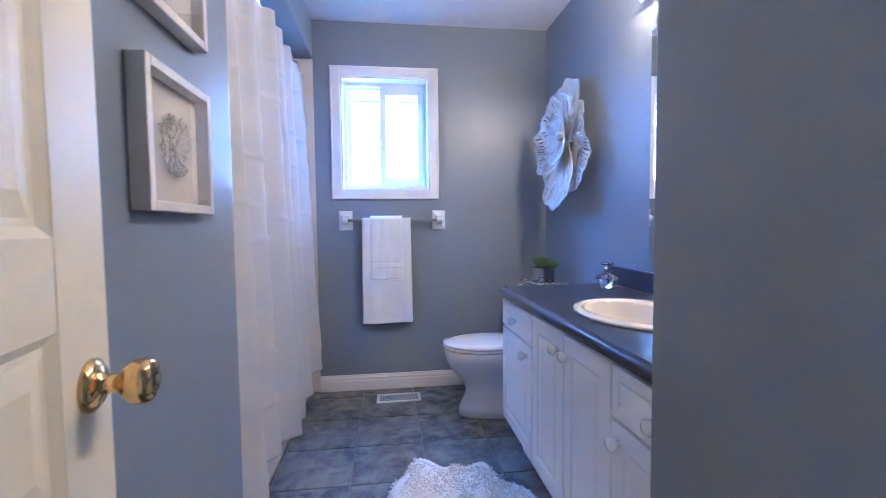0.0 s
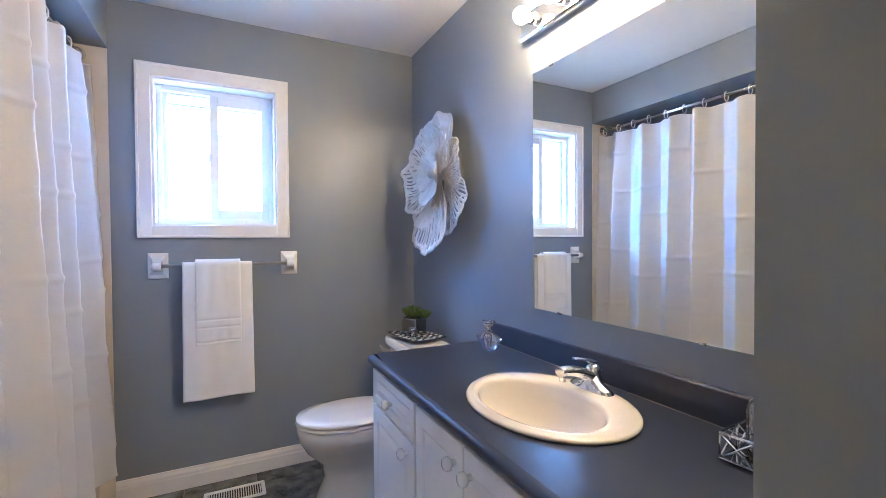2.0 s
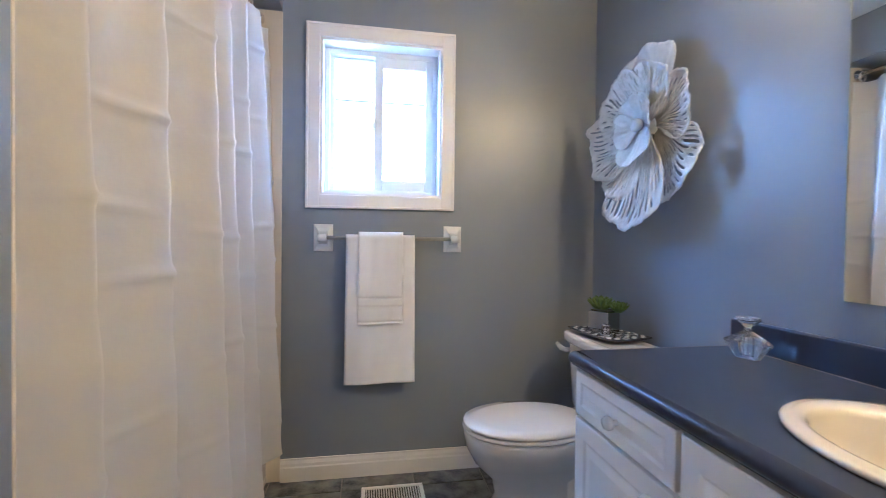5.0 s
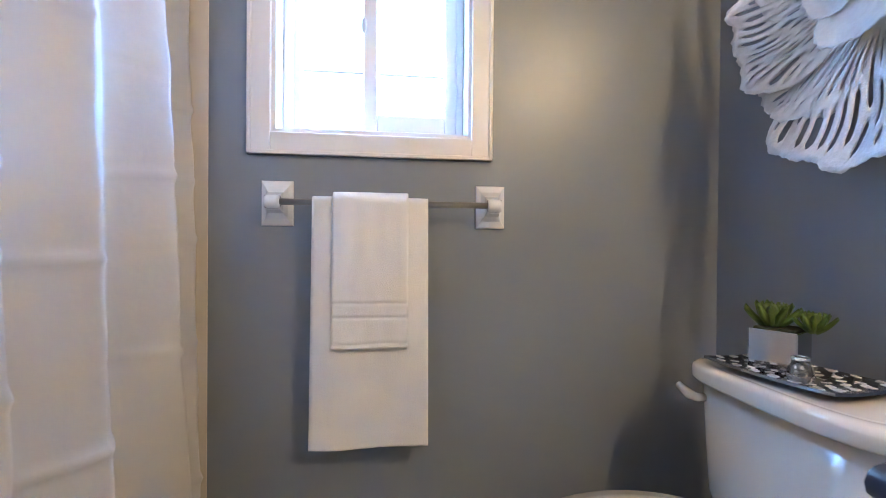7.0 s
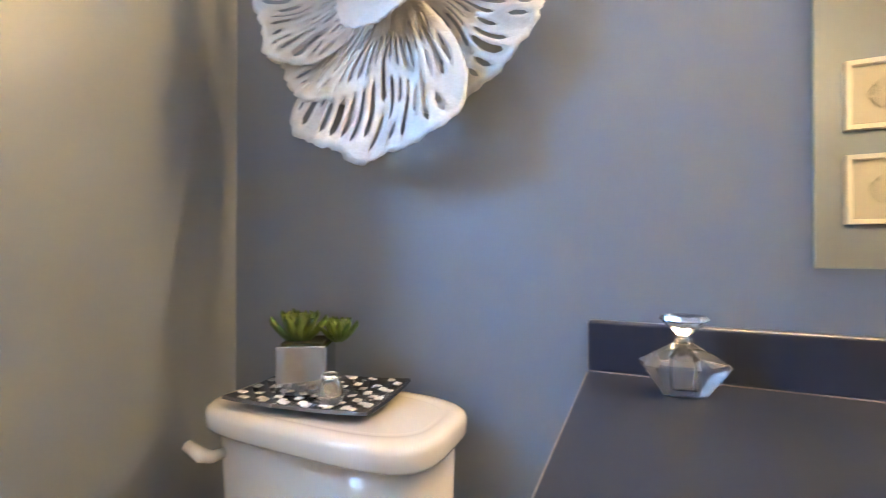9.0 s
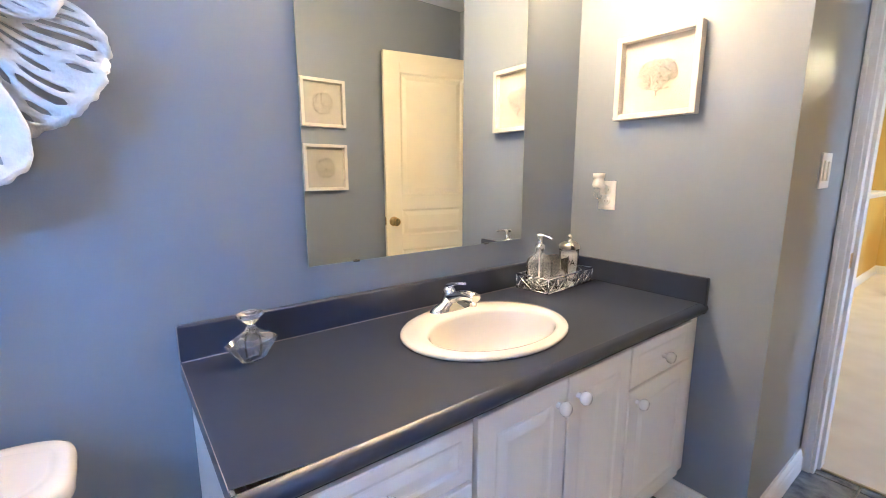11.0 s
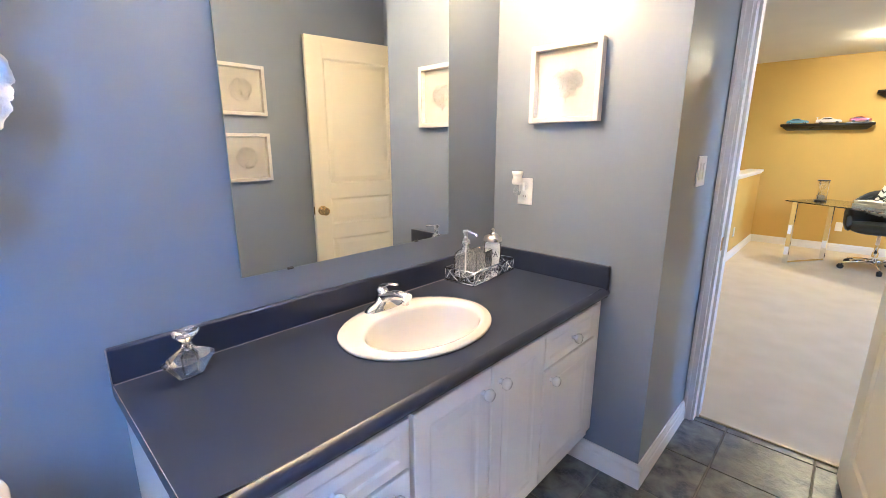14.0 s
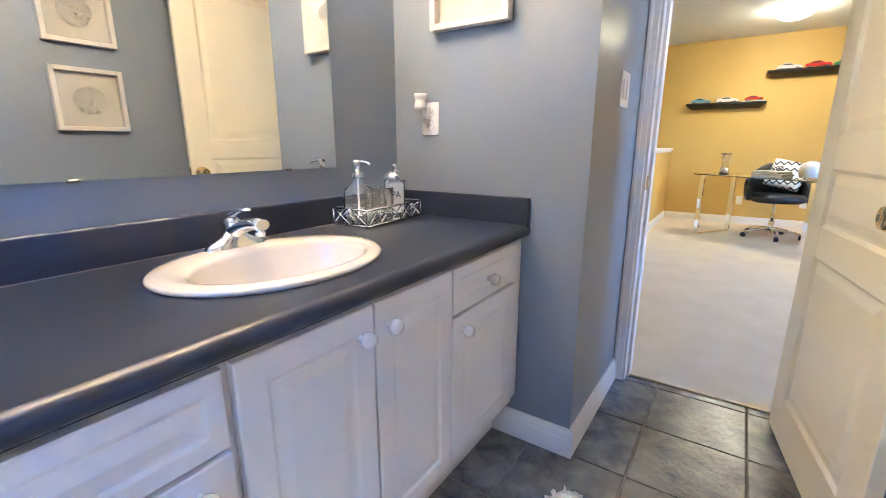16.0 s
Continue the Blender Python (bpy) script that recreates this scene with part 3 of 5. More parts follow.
part("plate", boxes((-0.006, 0, -0.058, 0.058, 0, 0.118), bev=0.002, seg=2), PLASTIC, sw)
for y in (-0.023, 0.023):
    part("rocker", boxes((-0.010, -0.005, y - 0.017, y + 0.017, 0.026, 0.092), bev=0.002), PLASTIC, sw)

# ---- floor register ----
v = thing("floor_register", (0.378, 3.233, 0.0), "white metal floor vent register", "vent")
part("frame", boxes((-0.14, 0.14, -0.068, -0.05, 0, 0.007), (-0.14, 0.14, 0.05, 0.068, 0, 0.007), (-0.14, -0.122, -0.05, 0.05, 0, 0.007), (0.122, 0.14, -0.05, 0.05, 0, 0.007), bev=0.002), PLASTIC, v)
part("opening", boxes((-0.122, 0.122, -0.05, 0.05, 0.0, 0.0015)), DARK, v)
for k in range(22):
    x = -0.116 + k * 0.01105
    part("slat", boxes((x - 0.002, x + 0.002, -0.05, 0.05, 0.0015, 0.006)), PLASTIC, v)

# ---- towel bar and towels ----
tbar = thing("towel_bar", (0.36, YN, 1.148), "grey towel bar on white ceramic posts", "towel bar")
for x in (-0.31, 0.31):
    pb = loft([[(x + q[0], y, q[1]) for q in [(u * w_, v * h_) for u, v in ((-1, -1), (1, -1), (1, 1), (-1, 1))]] for w_, h_, y in ((0.044, 0.064, 0.0), (0.044, 0.064, -0.007), (0.042, 0.061, -0.011), (0.030, 0.044, -0.017), (0.021, 0.029, -0.028), (0.0185, 0.021, -0.05))])
    for f_ in pb.faces:
        f_.smooth = False
    lathe([(0, -0.02), (0.017, -0.02), (0.02, -0.012), (0.02, 0.012), (0.017, 0.02), (0, 0.02)], 18, pose(x, -0.062, 0, 0, 90, 0), pb)
    part("post", pb, mat("white_ceramic", (0.80, 0.80, 0.79), 0.12, var=0.02, scale=4, coat=0.3), tbar, "white ceramic mounting post")
part("bar", tube([(-0.30, -0.062, 0), (0.30, -0.062, 0)], 0.009, 14), mat("grey_bar", (0.22, 0.22, 0.21), 0.35), tbar)


def towel(name, x0, x1, zf, zb, r, gap, label, bands=()):
    """A towel folded over the bar, its front fall down to zf."""
    t = thing(name, ((x0 + x1) / 2, YN - 0.062, 1.148), label, "towel")
    bm, W = bmesh.new(), x1 - x0
    prof = []
    for k in range(110):
        prof.append((-r, zf + (0 - zf) * k / 110))
    for k in range(13):
        a = math.pi - math.pi * k / 12
        prof.append((r * math.cos(a), r * math.sin(a)))
    for k in range(1, 31):
        prof.append((r, zb * k / 30))
    def off(u, z, front):
        w = 0.004 * noise.noise(Vector((u * 5, z * 3, gap * 50))) + 0.008 * max(0, -z - 0.2) * math.sin(u * 7 + 1)
        for b in bands:
            w -= 0.005 * math.exp(-((z - b) / 0.0035) ** 2) if front else 0
        return w
    th = 0.011
    n_ = 26
    outer, inner = [], []
    for k, (y, z) in enumerate(prof):
        front = k < 116
        ro, ri = [], []
        for i in range(n_ + 1):
            u = i / n_
            edge = min(1, 8 * min(u, 1 - u) + 0.25)
            flare = 1 + 0.045 * max(0, -z) * (1 if front else 0)
            x = (u - 0.5) * W * flare
            w = off(u, z, front)
            s = -1 if front else 1
            dz = -0.002 * math.sin(u * 6) * (1 if z < zf * 0.9 else 0)
            ro.append((x, y + s * (th * 0.5 * edge) - w, z + dz))
            ri.append((x, y - s * (th * 0.5 * edge) - w, z + dz))
        outer.append([bm.verts.new(p) for p in ro])
        inner.append([bm.verts.new(p) for p in ri])
    for g in (outer, inner):
        for a, b in zip(g, g[1:]):
            for i in range(n_):
                bm.faces.new((a[i], a[i + 1], b[i + 1], b[i])).smooth = True
    for a, b, c, d in [(outer[k][e], outer[k + 1][e], inner[k + 1][e], inner[k][e]) for k in range(len(prof) - 1) for e in (0, n_)]:
        bm.faces.new((a, b, c, d)).smooth = True
    for k in (0, len(prof) - 1):
        for i in range(n_):
            bm.faces.new((outer[k][i], outer[k][i + 1], inner[k][i + 1], inner[k][i]))
    part("cloth", bm, TERRY, t)
    return t


towel("bath_towel", 0.158, 0.476, -0.680, -0.60, 0.0165, 0.0, "white folded terry bath towel over the bar")
towel("hand_towel", 0.214, 0.420, -0.400, -0.36, 0.030, 0.4, "white terry hand towel over the bath towel", (-0.277, -0.316, -0.388))

# ---- toilet ----
toi = thing("toilet", (1.42, 2.95, 0), "white porcelain toilet with closed lid", "toilet")
tank = loft([oval(-0.155, 0, 0.088, 0.195, 0.37, 48, 5), oval(-0.155, 0, 0.098, 0.21, 0.42, 48, 5), oval(-0.162, 0, 0.105, 0.220, 0.70, 48, 5)])
part("tank", tank, PORC, toi)
part("tank_lid", loft([oval(-0.165, 0, 0.109, 0.224, 0.698, 56, 4), oval(-0.167, 0, 0.125, 0.241, 0.700, 56, 4), oval(-0.167, 0, 0.128, 0.244, 0.706, 56, 4), oval(-0.167, 0, 0.128, 0.244, 0.727, 56, 4), oval(-0.167, 0, 0.125, 0.241, 0.735, 56, 4), oval(-0.167, 0, 0.117, 0.233, 0.740, 56, 4), oval(-0.167, 0, 0.099, 0.215, 0.741, 56, 3.4), oval(-0.167, 0, 0.095, 0.211, 0.739, 56, 3.2), oval(-0.167, 0, 0.089, 0.205, 0.7405, 56, 3.2)]), PORC, toi)
hb = tube([(-0.262, 0.178, 0.655), (-0.282, 0.178, 0.656), (-0.292, 0.19, 0.660), (-0.294, 0.228, 0.672)], [0.011, 0.011, 0.013, 0.010], 12)
part("flush_handle", hb, PORC, toi, "white flush lever")


def egg(cx, front, back, wid, z, n=56, dy=0.0):
    out = []
    for i in range(n):
        a = 2 * math.pi * i / n
        c, s = math.cos(a), math.sin(a)
        rx = front if c < 0 else back
        out.append((cx + rx * c, dy + wid * math.copysign(abs(s) ** 0.92, s), z))
    return out


part("bowl", loft([egg(-0.40, 0.30, 0.17, 0.105, 0.0), egg(-0.40, 0.295, 0.17, 0.10, 0.05), egg(-0.40, 0.255, 0.16, 0.082, 0.14), egg(-0.43, 0.24, 0.19, 0.085, 0.20), egg(-0.49, 0.25, 0.22, 0.13, 0.27), egg(-0.51, 0.262, 0.24, 0.168, 0.33), egg(-0.515, 0.268, 0.25, 0.182, 0.385), egg(-0.515, 0.262, 0.25, 0.178, 0.397)]), PORC, toi)
part("pedestal_back", boxes((-0.40, -0.06, -0.09, 0.09, 0.0, 0.375), bev=0.03, seg=3), PORC, toi)
part("seat", loft([egg(-0.52, 0.262, 0.245, 0.18, 0.399), egg(-0.52, 0.268, 0.245, 0.186, 0.405), egg(-0.52, 0.266, 0.245, 0.184, 0.414), egg(-0.52, 0.25, 0.24, 0.17, 0.4145)]), PORC, toi)
part("lid", loft([egg(-0.52, 0.258, 0.245, 0.178, 0.417), egg(-0.52, 0.266, 0.247, 0.185, 0.423), egg(-0.52, 0.262, 0.247, 0.181, 0.433), egg(-0.52, 0.21, 0.22, 0.14, 0.440), egg(-0.52, 0.05, 0.1, 0.04, 0.443)]), PORC, toi)
for y in (-0.07, 0.07):
    part("lid_hinge", boxes((-0.285, -0.255, y - 0.02, y + 0.02, 0.398, 0.430), bev=0.006, seg=2), PORC, toi)
    part("bolt_cap", lathe([(0.015, 0), (0.014, 0.01), (0.008, 0.016), (0, 0.017)], 14, Matrix.Translation((-0.33, y * 1.9, 0.0))), PORC, toi)

# ---- mosaic plate, succulent and glass holder on the tank ----
pl = thing("mosaic_plate", (1.262, 2.985, 0.742), "square silver mosaic plate on the toilet tank", "plate", rz=8)


def plate_h(x, y):
    r = max(abs(x), abs(y)) / 0.105
    return 0.006 + 0.012 * max(0, r - 0.55) ** 2 / 0.2 + 0.005 * (abs(x * y) / 0.011) ** 2


bm = bmesh.new()
gr = [[bm.verts.new((-0.105 + 0.21 * i / 20, -0.155 + 0.31 * j / 20, plate_h(-0.105 + 0.21 * i / 20, (-0.155 + 0.31 * j / 20) * 0.68))) for j in range(21)] for i in range(21)]
for i in range(20):
    for j in range(20):
        bm.faces.new((gr[i][j], gr[i + 1][j], gr[i + 1][j + 1], gr[i][j + 1]))
ob = part("dish", bm, SILVER, pl)
sm = ob.modifiers.new("thick", "SOLIDIFY")
sm.thickness = 0.006
me = mesh_of("mirror_chip", boxes((-0.0075, 0.0075, -0.0075, 0.0075, 0, 0.003), bev=0.001), mat("bright_silver_chip", (0.72, 0.72, 0.72), 0.12, 0.25, var=0.1, scale=50))
rnd = random.Random(2)
for i in range(9):
    for j in range(13):
        if (i + j) % 2 == 0 or 2 < i < 6 and 3 < j < 9 and rnd.random() < 0.5:
            continue
        x, y = -0.092 + i * 0.023, -0.14 + j * 0.0233
        c_ = new("mirror_chip", me)
        c_.parent = pl
        c_.matrix_basis = pose(x, y, plate_h(x, y * 0.68) + 0.0045, rnd.uniform(-8, 8), rnd.uniform(-8, 8), rnd.uniform(-8, 8))

pl.scale = (0.92, 0.92, 1)
pot = thing("succulent_pot", (1.27, 3.03, 0.7525), "green artificial succulent in a mirrored cube pot", "plant", rz=28)
part("pot", boxes((-0.040, 0.040, -0.040, 0.040, 0, 0.074), bev=0.002), mat("mirrored_pot", (0.55, 0.55, 0.55), 0.10, 1.0, var=0.04, scale=10), pot, "silver mirrored cube pot")
part("soil", boxes((-0.033, 0.033, -0.033, 0.033, 0.070, 0.0775)), mat("dark_moss", (0.03, 0.035, 0.015), 0.95), pot)


def leaf_bm(ln, wd):
    bm, rows = bmesh.new(), []
    for k in range(9):
        t = k / 8
        w = wd * (math.sin(math.pi * min(1, t * 0.80 + 0.16)) ** 0.8) * (1 if t < 0.97 else 0.15)
        z = ln * 0.30 * t * t
        rows.append([bm.verts.new((ln * t, w * s, z + (0.25 * wd * abs(s) if s else -0.2 * wd))) for s in (-1, 0, 1)] + [bm.verts.new((ln * t, 0, z - 0.55 * wd))])
    for a, b in zip(rows, rows[1:]):
        for i, j in ((0, 1), (1, 2), (2, 3), (3, 0)):
            bm.faces.new((a[i], a[j], b[j], b[i])).smooth = True
    return bm


lm = [mesh_of("leaf", leaf_bm(l, w), LEAFG) for l, w in ((0.055, 0.011), (0.044, 0.010), (0.03, 0.008))]
for cx, cy, sc in ((0.0, 0.012, 1.0), (0.012, -0.05, 0.72)):
    for ring, (cnt, tilt, z) in enumerate(((11, -32, 0.074), (10, -52, 0.078), (7, -70, 0.080))):
        for k in range(cnt):
            l = new("leaf", lm[ring])
            l.parent = pot
            l.matrix_basis = pose(cx, cy, z, 0, 0, 360 * k / cnt + ring * 23 + 9 * math.sin(k * 3.1)) @ pose(0.004, 0, 0, 0, tilt + 8 * math.sin(k * 5.0), 0) @ Matrix.Diagonal((sc, sc, sc, 1))
pot.scale = (1.18, 1.18, 1.26)
tl = thing("glass_candle_holder", (1.225, 2.935, 0.7525), "small cut glass candle holder with silver rim", "candle holder")
part("cup", lathe([(0, 0), (0.02, 0), (0.026, 0.012), (0.022, 0.03), (0.016, 0.04), (0.016, 0.05), (0.013, 0.05), (0.013, 0.03), (0.016, 0.016), (0, 0.012)], 10), CRYSTAL, tl)
part("rim", lathe([(0.0165, 0.046), (0.0175, 0.049), (0.0165, 0.053), (0.013, 0.053), (0.0128, 0.0505), (0.0165, 0.046)], 24), CHROME, tl)

# ---- wall flower ----
def petal(r0, ln, spread, tilt, curl, ruffle, slits, seed, rad=34, ang=96):
    """A fan-shaped sheet in the yz-plane round direction +z, standing off towards -x."""
    rnd = random.Random(seed)
    bm = bmesh.new()
    ph = rnd.uniform(0, 6)
    lob = [rnd.uniform(0.95, 1.03) for _ in range(9)]
    P = []
    for i in range(rad + 1):
        t = i / rad
        row = []
        for j in range(ang + 1):
            u = j / ang
            a = (u - 0.5) * spread * (0.70 + 0.30 * math.sqrt(t)) + 0.05 * t * math.sin(t * 9 + u * 7 + ph) * math.sin(math.pi * u)
            li = u * 8
            k = min(7, int(li))
            f = li - k
            f = f * f * (3 - 2 * f)
            lobe = lob[k] + (lob[k + 1] - lob[k]) * f
            prof = 0.46 + 0.54 * (1 - abs(2 * u - 1) ** 4) ** 0.5
            fr_ = 0.0045 * abs(math.sin(u * 44 + ph)) + 0.0012 * math.sin(u * 151 + ph) if i == rad else 0
            r = r0 + (ln * lobe * prof - r0) * t + fr_
            x = -(tilt * r + curl * r * r / ln) - ruffle * t * t * math.sin(u * 13 + ph) - (0.003 if slits else 0.0012) * t * math.sin(u * 37 + ph)
            row.append(Vector((x, r * math.sin(a), r * math.cos(a))))
        P.append(row)
    hole = set()
    if slits:
        for j in range(4, ang - 5, 5):
            i = int(rad * rnd.uniform(0.30, 0.46))
            while i < rad - 4:
                n_ = min(rnd.randint(5, 13), rad - 2 - i)
                wide = 3 if n_ > 5 and i > rad * 0.42 and rnd.random() < 0.4 else 2
                for q in range(i, i + n_):
                    for w in range(wide):
                        hole.add((q, j + w))
                for q in (i, i + n_):
                    m_ = (P[q][j] + P[q][j + wide]) / 2
                    for w in range(wide + 1):
                        P[q][j + w] = P[q][j + w].lerp(m_, 0.8)
                i += n_ + rnd.randint(2, 3)
    g = [[bm.verts.new(p) for p in row] for row in P]
    for i in range(rad):
        for j in range(ang):
            if (i, j) not in hole:
                bm.faces.new((g[i][j], g[i][j + 1], g[i + 1][j + 1], g[i + 1][j])).smooth = True
    return bm


fl = thing("wall_flower", (1.425, 2.880, 1.61), "large white perforated metal flower hung on the wall", "wall art")
PET = [("petal", 20, 0.325, 1.30, 0.06, 0.05, 0.008, 0, 0.020), ("petal", -4, 0.315, 1.30, 0.05, 0.05, 0.008, 0, 0.030), ("petal", -24, 0.240, 1.8, 0.14, 0.10, 0.008, 1, 0.054), ("petal", 50, 0.265, 1.8, 0.18, 0.10, 0.008, 1, 0.052),
       ("petal", 102, 0.315, 1.55, 0.20, 0.10, 0.008, 1, 0.044), ("petal", -79, 0.262, 1.45, 0.10, 0.07, 0.009, 1, 0.036), ("petal", 138, 0.325, 1.25, 0.16, 0.08, 0.007, 1, 0.036), ("petal", 177, 0.415, 1.40, 0.15, 0.07, 0.008, 1, 0.050), ("petal", -138, 0.355, 1.35, 0.10, 0.05, 0.008, 1, 0.026),
       ("inner_petal", 15, 0.120, 2.0, 0.22, 0.14, 0.006, 0, 0.084), ("inner_petal", -72, 0.135, 2.0, 0.30, 0.20, 0.006, 1, 0.078), ("inner_petal", 100, 0.120, 2.0, 0.26, 0.14, 0.006, 0, 0.088), ("inner_petal", 190, 0.165, 2.0, 0.24, 0.16, 0.006, 0, 0.080)]
for k, (nm, a, ln, sp, ti, cu, ru, sl, off) in enumerate(PET):
    pb = petal(0.012, ln, sp, ti, cu, ru, sl, 20 + k)
    bmesh.ops.transform(pb, matrix=Matrix.Translation((-off - 0.012, 0, 0)) @ Matrix.Rotation(radians(-a), 4, "X"), verts=pb.verts)
    ob = part(nm, pb, ARTW, fl)
    ob.modifiers.new("thick", "SOLIDIFY").thickness = 0.0018
part("stamen", lathe([(0, 0), (0.02, 0.0), (0.026, 0.014), (0.024, 0.028), (0.014, 0.038), (0, 0.04)], 20, pose(-0.100, 0, 0, 0, -90, 0)), ARTW, fl)
part("hanger", lathe([(0, 0), (0.03, 0), (0.03, 0.07), (0, 0.07)], 16, pose(0.004, 0, 0, 0, -90, 0)), ARTW, fl)

# ---- vanity: cabinet units, fronts, knobs ----
VX, CF = 0.885, 0.853


def raised_front(bm, y0, y1, z0, z1, m):
    """A moulded raised-panel front standing on the plane x = VX, facing -x."""
    def rect(i, d):
        return [(VX - d, y0 + i, z0 + i), (VX - d, y1 - i, z0 + i), (VX - d, y1 - i, z1 - i), (VX - d, y0 + i, z1 - i)]
    k = m
    loft([rect(0, 0), rect(0, 0.016), rect(0.003, 0.018), rect(k, 0.018), rect(k + 0.008, 0.0145), rect(k + 0.014, 0.0145), rect(k + 0.036, 0.018)], bm)
    for f in bm.faces:
        f.smooth = False
    return bm


def knob(parent, y, z):
    part("knob", lathe([(0.008, 0), (0.007, 0.008), (0.009, 0.012), (0.0165, 0.018), (0.018, 0.026), (0.014, 0.034), (0, 0.037)], 20, pose(VX - 0.017, y, z, 0, -90, 0)), mat("white_knob_ceramic", (0.82, 0.82, 0.81), 0.12, var=0.02, scale=4, coat=0.3), parent, "white ceramic knob")


def unit(y0, y1, fronts):
    """fronts: kind, y0, y1, z0, z1, panel margin, knob y, knob z, in world places."""
    c = thing("vanity_cabinet", (0, 0, 0), "white raised-panel bathroom vanity cabinet unit", "cabinet", "vanity units")
    part("body", boxes((VX, VX + 0.018, y0, y1, 0.17, 0.772), (VX + 0.018, XE - 0.001, y0, y0 + 0.016, 0.17, 0.772), (VX + 0.018, XE - 0.001, y1 - 0.016, y1, 0.17, 0.772), (VX + 0.018, XE - 0.001, y0 + 0.016, y1 - 0.016, 0.17, 0.186), (XE - 0.008, XE - 0.001, y0 + 0.016, y1 - 0.016, 0.186, 0.772)), CAB, c)
    part("toe_kick", boxes((VX + 0.085, XE - 0.001, y0, y1, 0.0, 0.17)), CAB, c)
    for kind, a, b, c0, c1, m, ky, kz in fronts:
        f = part(kind, raised_front(bmesh.new(), a, b, c0, c1, m), CAB, c)
        knob(f, ky, kz)


unit(2.060, 2.500, [("drawer_front", 2.075, 2.492, 0.636, 0.762, 0.028, 2.280, 0.692), ("door", 2.075, 2.492, 0.185, 0.626, 0.05, 2.130, 0.585)])
unit(1.475, 2.060, [("door", 1.768, 2.060, 0.185, 0.762, 0.05, 1.805, 0.705), ("door", 1.478, 1.762, 0.185, 0.762, 0.05, 1.725, 0.705)])
unit(YS + 0.002, 1.475, [("drawer_front", 1.095, 1.472, 0.636, 0.762, 0.028, 1.285, 0.692), ("door", 1.095, 1.472, 0.185, 0.626, 0.05, 1.430, 0.585)])

# ---- countertop with rolled front edge, backsplashes ----
SKX, SKY = 1.143, 1.784


def countertop():
    ct = thing("countertop", (0, 0, 0), "slate-blue laminate countertop with rolled front edge", "countertop")
    zt = 0.812
    prof = [(CF + 0.022, zt), (CF + 0.012, zt - 0.002), (CF + 0.004, zt - 0.008), (CF, zt - 0.018), (CF + 0.003, zt - 0.029), (CF + 0.012, zt - 0.036), (CF + 0.03, zt - 0.038)]
    bm = bmesh.new()
    y0, y1 = YS + 0.001, 2.515
    a = [bm.verts.new((x, y0, z)) for x, z in prof]
    b = [bm.verts.new((x, y1, z)) for x, z in prof]
    for i in range(len(prof) - 1):
        bm.faces.new((a[i], a[i + 1], b[i + 1], b[i])).smooth = True
    # the flat top round the basin's cut-out
    n = 64
    x0, x1 = CF + 0.022, XE - 0.001
    hole = oval(SKX - 0.005, SKY, 0.175, 0.225, zt, n)
    hv = [bm.verts.new(p) for p in hole]
    rim = []
    for p in hole:
        dx, dy = p[0] - SKX, p[1] - SKY
        s = min(((x1 - SKX) / dx if dx > 1e-6 else (x0 - SKX) / dx if dx < -1e-6 else 9e9), ((y1 - SKY) / dy if dy > 1e-6 else (y0 - SKY) / dy if dy < -1e-6 else 9e9))
        rim.append(bm.verts.new((SKX + dx * s, SKY + dy * s, zt)))
    for i in range(n):
        bm.faces.new((hv[i], hv[(i + 1) % n], rim[(i + 1) % n], rim[i]))
    for cx, cy in ((x0, y0), (x1, y0), (x1, y1), (x0, y1)):
        near = sorted(range(n), key=lambda i: (rim[i].co - Vector((cx, cy, zt))).length)[:2]
        bm.faces.new([rim[near[0]], rim[near[1]], bm.verts.new((cx, cy, zt))])
    ny = bm.faces.new([bm.verts.new((x, y1, z)) for x, z in prof + [(x1, zt - 0.038), (x1, zt)]])
    box(bm, CF + 0.012, CF + 0.04, y0, y1 - 0.0004, zt - 0.0385, zt - 0.03)
    part("top", bm, LAMIN, ct)
    bm = boxes((XE - 0.022, XE - 0.0005, YS + 0.022, 2.515, zt, 0.902), bev=0.006, seg=3)
    part("backsplash", bm, LAMIN, ct)
    seam = mat("worn_laminate_edge", (0.34, 0.29, 0.26), 0.5, var=0.2, scale=60)
    part("edge_seam", boxes((XE - 0.0238, XE - 0.0221, YS + 0.024, 2.512, zt + 0.0002, zt + 0.0022)), seam, ct, "pale worn joint line")
    part("edge_seam", boxes((CF + 0.024, XE - 0.03, 2.5142, 2.5156, zt - 0.0012, zt + 0.0005)), seam, ct, "pale worn joint line")
    part("edge_seam", boxes((XE - 0.0205, XE - 0.002, 2.5145, 2.5158, zt + 0.004, 0.897)), seam, ct, "pale worn joint line")
    part("side_splash", boxes((CF + 0.004, XE - 0.0005, YS + 0.0005, YS + 0.021, zt - 0.037, 0.902), bev=0.004, seg=2), LAMIN, ct)


countertop()

# ---- basin and faucet ----
sk = thing("sink", (SKX, SKY, 0.812), "bone white oval drop-in sink", "sink")
